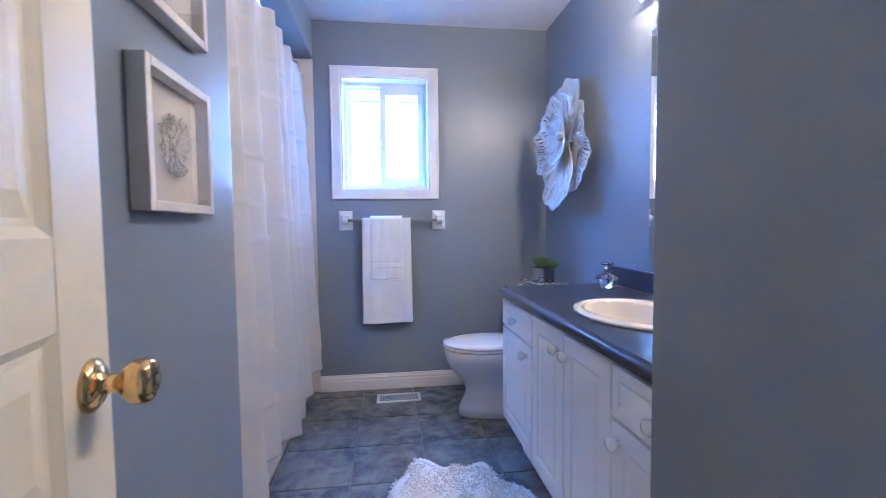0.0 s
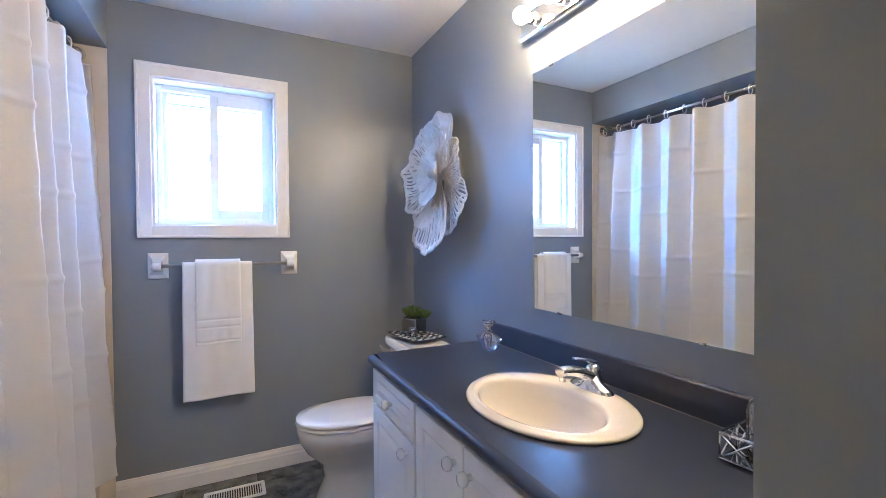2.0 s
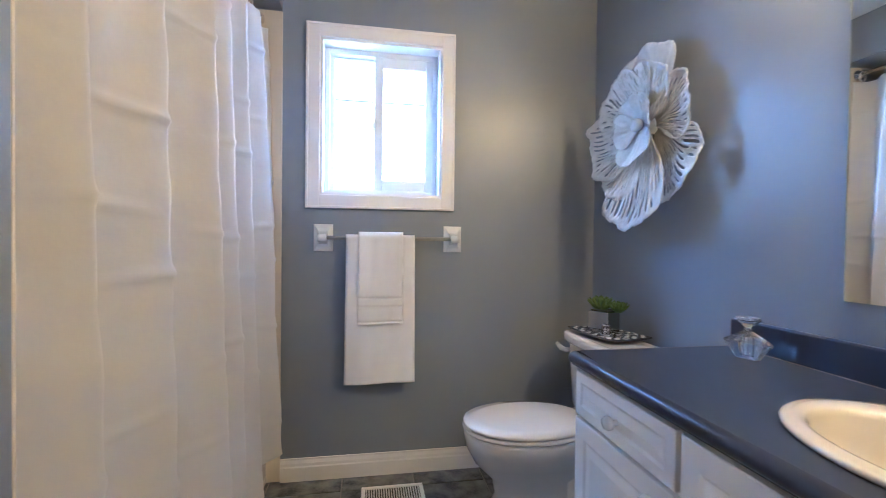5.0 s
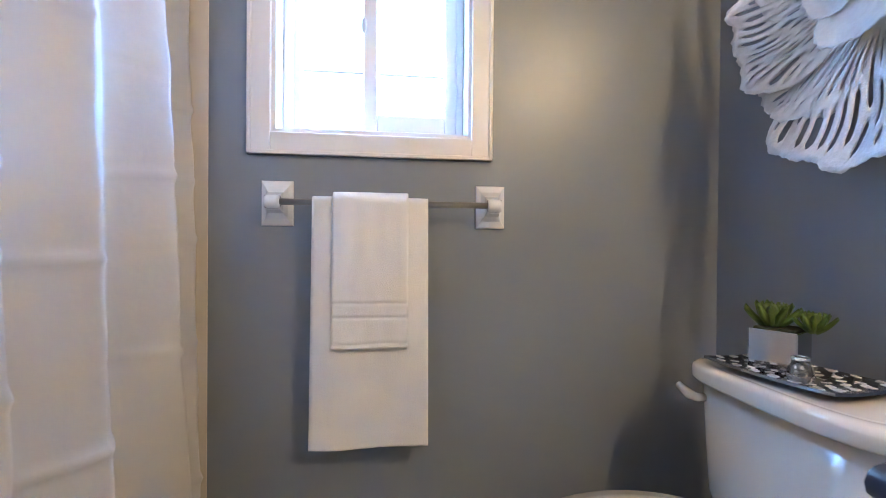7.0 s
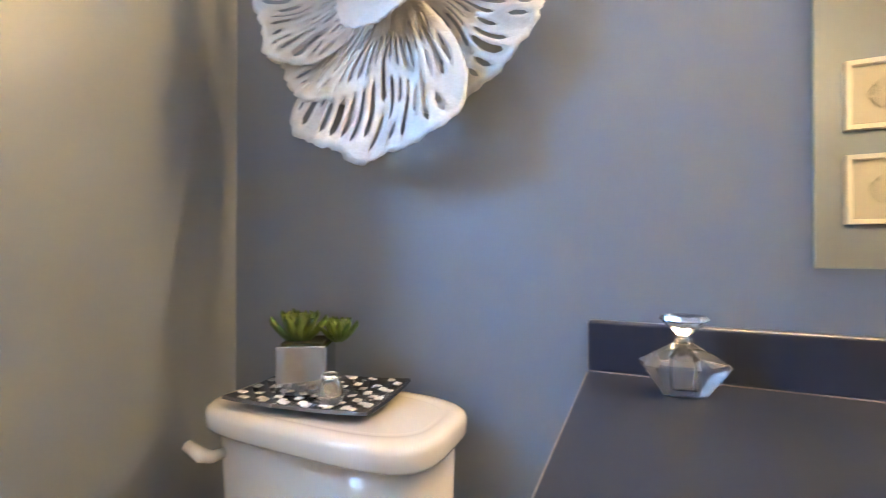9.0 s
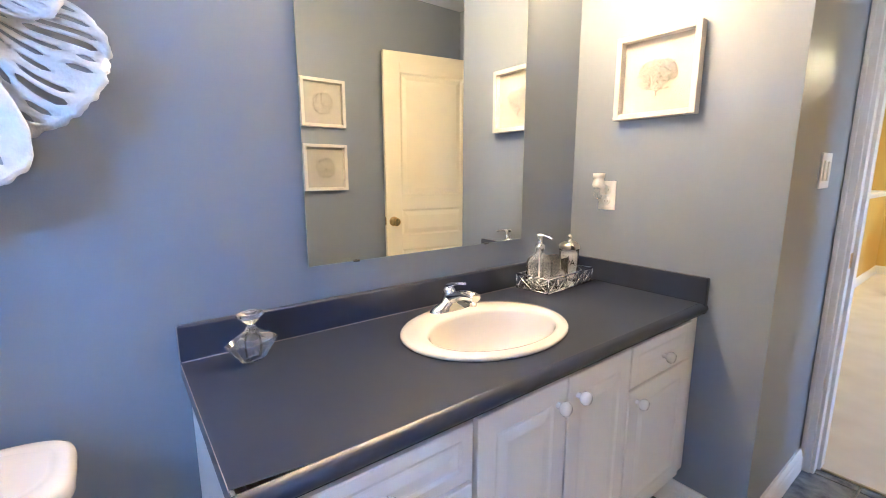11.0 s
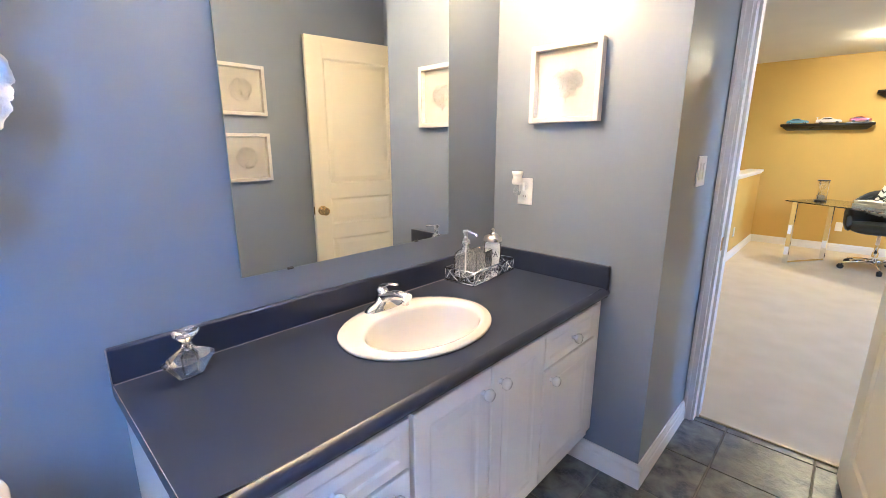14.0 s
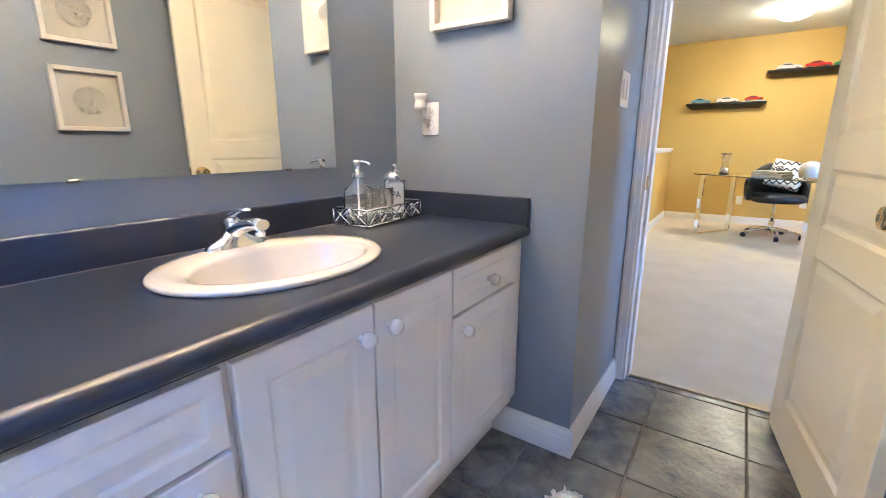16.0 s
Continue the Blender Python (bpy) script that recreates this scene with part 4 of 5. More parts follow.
part("basin", loft([oval(0, 0, 0.204, 0.257, 0.0, 72), oval(0, 0, 0.208, 0.262, 0.004, 72), oval(0, 0, 0.207, 0.261, 0.009, 72), oval(0, 0, 0.203, 0.257, 0.012, 72), oval(0, 0, 0.196, 0.250, 0.0125, 72), oval(0, 0, 0.191, 0.245, 0.014, 72), oval(-0.004, 0, 0.182, 0.236, 0.016, 72), oval(-0.028, 0, 0.148, 0.210, 0.014, 72), oval(-0.031, 0, 0.143, 0.204, 0.010, 72), oval(-0.032, 0, 0.140, 0.200, 0.002, 72), oval(-0.033, 0, 0.133, 0.190, -0.035, 72), oval(-0.030, 0, 0.115, 0.163, -0.085, 72), oval(-0.026, 0, 0.07, 0.10, -0.125, 72), oval(-0.022, 0, 0.020, 0.022, -0.141, 72)], cap=False), PORC, sk)
part("drain", lathe([(0, 0.002), (0.012, 0.002), (0.02, 0.004), (0.022, 0.001), (0.022, 0)], 24, Matrix.Translation((-0.022, 0, -0.140))), CHROME, sk)
fc = thing("faucet", (SKX + 0.165, SKY, 0.8245), "chrome single-lever bathroom faucet", "faucet")
part("base", loft([oval(0, 0, 0.027, 0.078, 0, 40, 2.6), oval(0, 0, 0.027, 0.078, 0.006, 40, 2.6), oval(0, 0, 0.022, 0.066, 0.016, 40, 2.4), oval(0, 0, 0.02, 0.034, 0.030, 40), oval(0, 0, 0.019, 0.022, 0.045, 40)]), CHROME, fc)
bm = bmesh.new()
rings = []
for t in range(9):
    s = t / 8
    cx, cz = 0.022 - 0.142 * s, 0.026 + 0.042 * math.sin(s * 1.75)
    w, h = 0.024 - 0.007 * s, 0.021 - 0.008 * s
    rings.append([(cx, w * math.cos(a), cz + h * math.sin(a)) for a in [2 * math.pi * k / 20 for k in range(20)]])
part("spout", loft(rings), CHROME, fc)
part("aerator", lathe([(0, 0), (0.011, 0), (0.011, 0.022), (0, 0.022)], 18, Matrix.Translation((-0.107, 0, 0.040))), CHROME, fc)
part("cap", lathe([(0.02, 0.04), (0.022, 0.052), (0.02, 0.066), (0.012, 0.074), (0, 0.076)], 24, Matrix.Translation((0.008, 0, 0))), CHROME, fc)
part("lever", loft([[(x, w * math.cos(a), z + h * math.sin(a)) for a in [2 * math.pi * k / 14 for k in range(14)]] for x, z, w, h in ((0.018, 0.076, 0.008, 0.007), (-0.004, 0.083, 0.012, 0.008), (-0.03, 0.092, 0.010, 0.005), (-0.06, 0.098, 0.012, 0.004), (-0.068, 0.0985, 0.006, 0.003))]), CHROME, fc)
part("lift_rod", lathe([(0.0025, 0), (0.0025, 0.03), (0.006, 0.034), (0.005, 0.042), (0, 0.043)], 12, Matrix.Translation((0.036, 0, 0.012))), CHROME, fc)

# ---- mirror with clips ----
mr = thing("wall_mirror", (XE, 1.768, 0.999), "large frameless wall mirror on plastic clips", "mirror")
part("glass", boxes((-0.008, -0.003, -0.424, 0.424, 0, 0.902)), MIRROR, mr)
part("backing", boxes((-0.003, -0.0005, -0.423, 0.423, 0.001, 0.901)), SILVER, mr)
part("edge", boxes((-0.0086, -0.003, -0.4252, -0.424, 0, 0.902), (-0.0086, -0.003, 0.424, 0.4252, 0, 0.902), (-0.0086, -0.003, -0.424, 0.424, -0.0012, 0)), mat("polished_glass_edge", (0.35, 0.42, 0.40), 0.15, 0.0), mr)
for y, z in ((-0.24, -0.004), (0.28, -0.004), (0.32, 0.896), (-0.24, 0.896)):
    part("clip", boxes((-0.0115, 0, y - 0.010, y + 0.010, z, z + 0.007), bev=0.0015), SILVER, mr)

# ---- vanity light bar ----
vl = thing("vanity_light", (XE, 1.765, 2.035), "chrome vanity light bar with globe bulbs", "light")
part("plate", boxes((-0.03, -0.0005, -0.475, 0.475, 0.0, 0.105), (-0.036, -0.03, -0.475, 0.475, 0.004, 0.014), (-0.036, -0.03, -0.475, 0.475, 0.091, 0.101), bev=0.003, seg=2), CHROME, vl)
LAMP = glow("warm_bulb_glass", (1.0, 0.61, 0.24), BULB)
for k in range(6):
    y = -0.385 + k * 0.154
    part("socket", lathe([(0.022, 0), (0.022, 0.02), (0.016, 0.026), (0, 0.026)], 20, pose(-0.03, y, 0.052, 0, -90, 0)), CHROME, vl)
    part("bulb", lathe([(0.012, 0.02), (0.013, 0.03), (0.022, 0.040), (0.0295, 0.055), (0.030, 0.065), (0.0255, 0.079), (0.015, 0.089), (0, 0.092)], 24, pose(-0.03, y, 0.052, 0, -90, 0)), LAMP, vl, "glowing warm globe bulb")

# ---- crystal perfume bottle ----
air = bpy.data.materials.new("air_in_crystal")
air.use_nodes = True
gls = air.node_tree.nodes.new("ShaderNodeBsdfGlass")
gls.inputs["IOR"].default_value, gls.inputs["Roughness"].default_value = 1 / 1.52, 0.0
air.node_tree.links.new(gls.outputs[0], air.node_tree.nodes["Material Output"].inputs["Surface"])
pf = thing("perfume_bottle", (1.33, 2.372, 0.812), "faceted clear crystal perfume bottle with stopper", "perfume bottle", rz=105)
def facet(rows, n, squash=0.55):
    bm = loft([[(r * math.cos(2 * math.pi * (k + 0.5) / n), squash * r * math.sin(2 * math.pi * (k + 0.5) / n), z) for k in range(n)] for r, z in rows])
    for f in bm.faces:
        f.smooth = False
    return bm
part("bottle", facet([(0.036, 0), (0.037, 0.003), (0.072, 0.046), (0.070, 0.050), (0.022, 0.076), (0.016, 0.079), (0.015, 0.086)], 8, 0.55), CRYSTAL, pf)
part("hollow", facet([(0.016, 0.012), (0.018, 0.014), (0.021, 0.050), (0.009, 0.068), (0.008, 0.084)], 8, 0.75), air, pf, "hollow inside the crystal")
part("stopper", facet([(0.008, 0.0865), (0.011, 0.092), (0.037, 0.114), (0.034, 0.121), (0.014, 0.123)], 8, 0.8), CRYSTAL, pf)
pf.scale = (0.9, 0.9, 0.97)

# ---- wire tray and its toiletries ----
tr = thing("wire_tray", (1.334, 1.232, 0.812), "chrome wire vanity tray with mirrored base", "tray", rz=5)
L_, W_, Z0_, Z1_ = 0.155, 0.072, 0.006, 0.058
part("base", boxes((-W_, W_, -L_, L_, 0.003, 0.007)), MIRROR, tr)
for z in (Z0_, Z1_):
    part("rail", tube([(-W_, -L_, z), (W_, -L_, z), (W_, L_, z), (-W_, L_, z)], 0.0036, 8, None, True), CHROME, tr)
def wires(pts_a, pts_b, n):
    A0, A1 = Vector(pts_a), Vector(pts_b)
    for k in range(n):
        p, q = A0 + (A1 - A0) * k / n, A0 + (A1 - A0) * (k + 1) / n
        for (u, a), (w, b) in (((p, Z0_), (q, Z1_)), ((p, Z1_), (q, Z0_)), ((p, Z0_), (p, Z1_))):
            part("wire", tube([(u.x, u.y, a), (w.x, w.y, b)], 0.0023, 6), CHROME, tr)
wires((-W_, -L_), (-W_, L_), 5)
wires((W_, L_), (W_, -L_), 5)
wires((-W_, L_), (W_, L_), 2)
wires((W_, -L_), (-W_, -L_), 2)
for x in (-W_ + 0.01, W_ - 0.01):
    for y in (-L_ + 0.01, L_ - 0.01):
        part("foot", lathe([(0.005, 0), (0.005, 0.004), (0, 0.004)], 10, Matrix.Translation((x, y, 0))), DARK, tr)


def sq(h, z, p=6.0, n=40):
    return oval(0, 0, h, h, z, n, p)


TZ = 0.8195
sb = thing("soap_dispenser", (1.338, 1.328, TZ), "square glass soap dispenser with chrome pump", "soap dispenser", rz=12)
part("bottle", loft([sq(0.034, 0), sq(0.036, 0.004), sq(0.036, 0.072), sq(0.033, 0.082), sq(0.016, 0.094, 3), sq(0.013, 0.102, 2), sq(0.013, 0.108, 2), sq(0.010, 0.108, 2), sq(0.010, 0.1, 2), sq(0.030, 0.078), sq(0.032, 0.07), sq(0.032, 0.012), sq(0.03, 0.008)]), GLASS, sb)
pc = part("pump_collar", lathe([(0.0165, 0.1085), (0.0165, 0.118), (0.013, 0.121), (0.008, 0.121), (0.008, 0.142), (0.011, 0.144), (0.011, 0.150), (0, 0.151)], 24), NICKEL, sb)
part("spout", tube([(0.004, 0, 0.146), (-0.02, 0.006, 0.1475), (-0.042, 0.012, 0.145), (-0.052, 0.014, 0.141)], [0.004, 0.0034, 0.0028, 0.0024], 10), CHROME, sb)
part("dip_tube", tube([(0, 0, 0.016), (0, 0, 0.108)], 0.003, 8), PLASTIC, sb)
sb.scale = (1.1, 1.1, 1.36)
gb = thing("glass_tumbler", (1.338, 1.228, TZ), "clear square glass tumbler", "glass", rz=8)
part("body", loft([sq(0.031, 0), sq(0.033, 0.004), sq(0.035, 0.088), sq(0.034, 0.089), sq(0.032, 0.088), sq(0.029, 0.016), sq(0.026, 0.012)]), GLASS, gb)
gb.scale = (1.16, 1.16, 1.2)
ja = thing("glass_jar", (1.345, 1.136, TZ), "glass jar of white cotton with silver domed lid", "jar")
part("jar", lathe([(0, 0), (0.034, 0), (0.036, 0.004), (0.036, 0.094), (0.033, 0.098), (0.031, 0.098), (0.033, 0.092), (0.033, 0.006), (0, 0.006)], 32), GLASS, ja)
part("cotton", lathe([(0, 0.008), (0.031, 0.008), (0.0315, 0.05), (0.030, 0.085), (0.02, 0.09), (0, 0.091)], 24), TERRY, ja, "white cotton filling")
part("lid", lathe([(0.037, 0.098), (0.038, 0.104), (0.034, 0.112), (0.02, 0.120), (0.008, 0.123), (0.005, 0.128), (0.008, 0.134), (0.004, 0.140), (0, 0.141)], 32), NICKEL, ja, "silver domed lid with finial")
ja.scale = (1.08, 1.08, 1.32)
tx = bpy.data.curves.new("lettering", "FONT")
tx.body, tx.size, tx.extrude, tx.align_x = "PA", 0.026, 0.0004, "CENTER"
to = new("lettering", tx)
to.data.materials.append(DARK)
to.parent = ja
to.matrix_basis = pose(-0.0275, 0.0265, 0.05, 90, 0, 180 + 46)
dg = bpy.context.evaluated_depsgraph_get()
tm = bpy.data.meshes.new_from_object(to.evaluated_get(dg))
tob = new("lettering", tm)
tob.parent, tob.matrix_basis = ja, to.matrix_basis.copy()
bpy.data.objects.remove(to)

# ---- sheepskin rug ----
rg = thing("sheepskin_rug", (0.585, 1.86, 0.0), "fluffy white sheepskin rug on the tiles", "rug")


def rug_r(a):
    return 1 + 0.10 * math.sin(3 * a + 0.6) + 0.06 * math.sin(7 * a) + 0.04 * math.sin(13 * a + 1)


rg_rings = []
for s, z in ((1.0, 0.0), (1.02, 0.012), (0.96, 0.026), (0.8, 0.034), (0.5, 0.037), (0.15, 0.038)):
    rg_rings.append([(0.295 * s * rug_r(a) * math.cos(a), 0.585 * s * rug_r(a) * math.sin(a), z + 0.004 * math.sin(9 * a + 11 * s)) for a in [2 * math.pi * k / 96 for k in range(96)]])
part("hide", loft(rg_rings), FUR, rg)
rnd = random.Random(11)
vs, fs = [], []
for k in range(9000):
    a, s = rnd.uniform(0, 2 * math.pi), math.sqrt(rnd.random()) * 1.02
    px, py = 0.295 * s * rug_r(a) * math.cos(a), 0.585 * s * rug_r(a) * math.sin(a)
    pz = 0.034 if s < 0.85 else 0.034 - 0.16 * (s - 0.85)
    ln, wd, da = rnd.uniform(0.014, 0.026), rnd.uniform(0.003, 0.006), a + rnd.uniform(-1.4, 1.4)
    dx, dy, up = math.cos(da), math.sin(da), rnd.uniform(0.15, 0.9)
    i = len(vs)
    vs += [(px - dy * wd, py + dx * wd, pz - 0.004), (px + dy * wd, py - dx * wd, pz - 0.004), (px + dx * ln * 0.5, py + dy * ln * 0.5, pz + 0.004 + up * 0.006), (px + dx * ln, py + dy * ln, max(0.003, pz + up * 0.008 - 0.004))]
    fs += [(i, i + 1, i + 2), (i + 1, i + 3, i + 2), (i, i + 2, i + 3)]
fm = bpy.data.meshes.new("fleece")
fm.from_pydata(vs, [], fs)
fm.materials.append(FUR)
fo = tagged(new("fleece", fm), "", "", "", "stuff")
fo.parent = rg

# ---- the office and landing beyond the door ----
OY, OX0, OX1, HX = -4.9, -2.3, 2.3, 1.19
structure("floor_office", boxes((OX0, HX + 0.12, OY, 0.31, -0.1, 0.006)), CARPET, "beige carpet of the landing and office")
structure("floor_stairwell", boxes((HX + 0.12, OX1, OY, 0.22, -1.6, -1.5)), CARPET)
structure("wall_office_south", boxes((OX0 - 0.12, OX1 + 0.12, OY - 0.12, OY, -1.6, H)), YELLOW, "golden yellow painted office wall")
structure("wall_office_east", boxes((OX1, OX1 + 0.12, OY, 0.22, -1.6, H)), YELLOW)
structure("wall_office_west", boxes((OX0 - 0.12, OX0, OY, -1.9, 0, H), (OX0 - 0.12, OX0, -1.0, 0.22, 0, H), (OX0 - 0.12, OX0, -1.9, -1.0, 0, 1.0), (OX0 - 0.12, OX0, -1.9, -1.0, 2.0, H)), YELLOW)
structure("wall_office_north", boxes((OX0 - 0.12, XW - 0.12, 0.22, 0.34, 0, H), (XE + 0.12, OX1 + 0.12, 0.22, 0.34, -1.6, H), (XE, XE + 0.12, 0.17, 0.22, -1.6, H)), YELLOW)
structure("wall_bath_back", boxes((OX0, DX0 - 0.062, 0.208, 0.2195, 0.0, H), (XP, XE, 0.208, 0.2195, 0.0, H), (DX0 - 0.062, XP, 0.208, 0.2195, 2.12, H)), YELLOW)
structure("ceiling_office", boxes((OX0 - 0.12, OX1 + 0.12, OY - 0.12, 0.22, H, H + 0.1)), WHITE, "white office ceiling")
structure("wall_half", boxes((HX, HX + 0.12, OY, 0.207, -1.5, 1.0)), YELLOW, "golden yellow half wall by the stairs")
structure("wall_cap", boxes((HX - 0.03, HX + 0.15, OY, 0.207, 1.0, 1.032), (HX - 0.012, HX + 0.132, OY, 0.207, 0.975, 1.0), bev=0.004, seg=2), TRIM, "white wooden cap on the half wall")
base_run("baseboard_office", OX0, OY, HX, OY, 0, 1)
base_run("baseboard_half_wall", HX, OY + 0.016, HX, 0.2, -1, 0)
w2 = structure("window_2", boxes((OX0 - 0.09, OX0 - 0.03, -1.9, -1.85, 1.0, 2.0), (OX0 - 0.09, OX0 - 0.03, -1.05, -1.0, 1.0, 2.0), (OX0 - 0.09, OX0 - 0.03, -1.85, -1.05, 1.95, 2.0), (OX0 - 0.09, OX0 - 0.03, -1.85, -1.05, 1.0, 1.05)), VINYL, "white office window")

dl = thing("ceiling_light", (0.05, -3.75, H), "round frosted glass ceiling light, lit", "light")
part("pan", lathe([(0, 0), (0.15, 0), (0.155, -0.02), (0.15, -0.025), (0, -0.025)], 32), NICKEL, dl)
part("diffuser", lathe([(0.17, -0.022), (0.172, -0.03), (0.15, -0.06), (0.10, -0.085), (0.05, -0.096), (0, -0.10)], 32), glow("warm_frosted_glass", (1.0, 0.74, 0.34), DOME), dl, "glowing frosted glass bowl")

for at in ((0.266, OY + 0.001, 0.27), (-0.43, OY + 0.001, 0.27)):
    o2 = thing("wall_outlet", at, "white wall outlet on the yellow wall", "outlet")
    part("plate", boxes((-0.036, 0.036, 0, 0.006, 0, 0.115), bev=0.002), PLASTIC, o2)
    for z in (0.036, 0.079):
        part("socket", boxes((-0.014, 0.014, 0.006, 0.008, z - 0.013, z + 0.013), bev=0.001), PLASTIC, o2)
o3 = thing("wall_outlet", (HX - 0.001, -3.55, 0.27), "white wall outlet on the half wall", "outlet")
part("plate", boxes((-0.006, 0, -0.036, 0.036, 0, 0.115), bev=0.002), PLASTIC, o3)
for z in (0.036, 0.079):
    part("socket", boxes((-0.008, -0.006, -0.014, 0.014, z - 0.013, z + 0.013), bev=0.001), PLASTIC, o3)


# ---- ledges with model cars ----
def ledge(x0, x1, z):
    s = thing("wall_shelf", ((x0 + x1) / 2, OY, z), "black wooden floating ledge shelf", "shelf", "wall shelves")
    h = (x1 - x0) / 2
    part("shelf_body", loft([[(-h + i, 0.001, a), (h - i, 0.001, a), (h - i, d, a), (-h + i, d, a)] for i, d, a in ((0.07, 0.05, -0.075), (0.03, 0.09, -0.045), (0.02, 0.10, -0.03), (0.0, 0.125, -0.022), (0.0, 0.125, 0.0))]), BLACKW, s)
    part("lip", boxes((-h, h, 0.118, 0.125, 0.0, 0.006)), BLACKW, s)


def car_bm(L, Wd, prof):
    bm = bmesh.new()
    rings = []
    for s in (-1, -0.86, 0.86, 1):
        k = 0.9 if abs(s) == 1 else 1.0
        rings.append([(x * L, s * Wd / 2, 0.012 + (z * k) * L) for x, z in prof])
    vs_ = [[bm.verts.new(p) for p in r] for r in rings]
    n_ = len(prof)
    for a, b in zip(vs_, vs_[1:]):
        for i in range(n_):
            bm.faces.new((a[i], a[(i + 1) % n_], b[(i + 1) % n_], b[i]))
    bm.faces.new(vs_[0][::-1])
    bm.faces.new(vs_[-1])
    return bm


def model_car(x, z, col, L, label, wing=False, y=0.062, rz=0.0):
    c = thing("model_car", (x, OY + y, z), label, "model car", "model cars", rz)
    paint = mat("car_paint_%02d%02d%02d" % tuple(int(99 * q) for q in col), col, 0.15, var=0.05, scale=30, coat=0.6)
    prof = [(-0.5, 0.02), (-0.5, 0.12), (-0.47, 0.16), (-0.36, 0.175), (-0.22, 0.26), (0.04, 0.27), (0.20, 0.18), (0.44, 0.145), (0.5, 0.10), (0.5, 0.02)]
    part("body", car_bm(L, L * 0.4, prof), paint, c)
    gp = [(-0.30, 0.185), (-0.21, 0.245), (0.03, 0.255), (0.155, 0.185)]
    part("windows", car_bm(L, L * 0.405, gp), DARK, c, "dark windows")
    for px in (-0.31, 0.32):
        for s in (-1, 1):
            w = part("wheel", lathe([(0, -0.006), (0.013, -0.006), (0.0145, -0.003), (0.0145, 0.003), (0.013, 0.006), (0, 0.006)], 16, pose(px * L, s * L * 0.195, 0.0146, 90, 0, 0)), DARK, c)
            part("rim", lathe([(0, 0), (0.008, 0), (0.008, 0.0015), (0, 0.0015)], 12, pose(px * L, s * (L * 0.195 + 0.0062), 0.0146, -90 * s, 0, 0)), CHROME, w)
    if wing:
        part("wing", boxes((-0.52 * L, -0.40 * L, -0.18 * L, 0.18 * L, 0.012 + 0.27 * L, 0.012 + 0.285 * L), (-0.47 * L, -0.45 * L, -0.1 * L, -0.08 * L, 0.012 + 0.15 * L, 0.012 + 0.275 * L), (-0.47 * L, -0.45 * L, 0.08 * L, 0.1 * L, 0.012 + 0.15 * L, 0.012 + 0.275 * L)), paint, c)


def car_base(x, z):
    b = thing("display_base", (x, OY + 0.064, z), "white plinth under a model car", "plinth")
    part("plinth", boxes((-0.125, 0.125, -0.05, 0.05, 0, 0.012), bev=0.002), PLASTIC, b)


ledge(0.14, 1.05, 1.622)
ledge(-0.66, 0.185, 1.985)
model_car(0.88, 1.622, (0.20, 0.42, 0.60), 0.23, "pale blue toy model car on a ledge", rz=180)
model_car(0.57, 1.622, (0.75, 0.75, 0.74), 0.25, "white toy racing car with rear wing on a ledge", True, rz=180)
car_base(0.28, 1.622)
model_car(0.28, 1.634, (0.40, 0.03, 0.015), 0.20, "dark red toy model car on a white plinth", rz=180)
model_car(-0.03, 1.985, (0.62, 0.62, 0.60), 0.25, "silver white toy model car on a ledge", rz=180)
model_car(-0.31, 1.985, (0.50, 0.04, 0.025), 0.25, "red toy model car on a ledge", rz=180)
model_car(-0.56, 1.985, (0.05, 0.30, 0.12), 0.21, "green toy model car on a ledge", rz=180)

# ---- glass desk ----
DA = math.degrees(math.atan2(0.70, -1.02))
dk = thing("glass_desk", (0.74, -3.70, 0.006), "glass-topped desk on flat chrome leg frames", "desk", rz=DA)
part("desktop", boxes((-0.03, 1.32, 0.0, 0.62, 0.722, 0.734), bev=0.002), SMOKED, dk, "clear greenish glass top")
for x in (0.04, 1.21):
    part("leg_frame", boxes((x, x + 0.055, 0.03, 0.045, 0, 0.722), (x, x + 0.055, 0.575, 0.59, 0, 0.722), (x, x + 0.055, 0.045, 0.575, 0, 0.014), (x, x + 0.055, 0.045, 0.575, 0.708, 0.722), bev=0.001), CHROME, dk)
DM = pose(0.74, -3.70, 0.006 + 0.734, 0, 0, DA)


def on_desk(name, u, w, label, cat, rz=0.0):
    p = DM @ Vector((u, w, 0.0005))
    return thing(name, p, label, cat, rz=DA + rz)


hg = on_desk("hourglass", 0.13, 0.30, "hourglass with black wooden end plates", "hourglass")
for z in (0, 0.225):
    part("end_plate", lathe([(0, z), (0.055, z), (0.057, z + 0.006), (0.055, z + 0.012), (0, z + 0.012)], 28), BLACKW, hg)
part("glass_bulb", lathe([(0.02, 0.012), (0.04, 0.025), (0.042, 0.055), (0.03, 0.085), (0.008, 0.112), (0.006, 0.119), (0.008, 0.126), (0.03, 0.152), (0.042, 0.182), (0.04, 0.212), (0.02, 0.225)], 28), GLASS, hg)
part("sand", lathe([(0, 0.015), (0.034, 0.02), (0.036, 0.05), (0.015, 0.066), (0, 0.07)], 20), mat("pale_sand", (0.55, 0.48, 0.36), 0.95), hg)
for a in (0.5, 2.6, 4.7):
    part("spindle", tube([(0.048 * math.cos(a), 0.048 * math.sin(a), 0.012), (0.048 * math.cos(a), 0.048 * math.sin(a), 0.225)], 0.003, 8), CHROME, hg)
PAPER = mat("book_cover_white", (0.72, 0.70, 0.68), 0.6, var=0.04, scale=12)
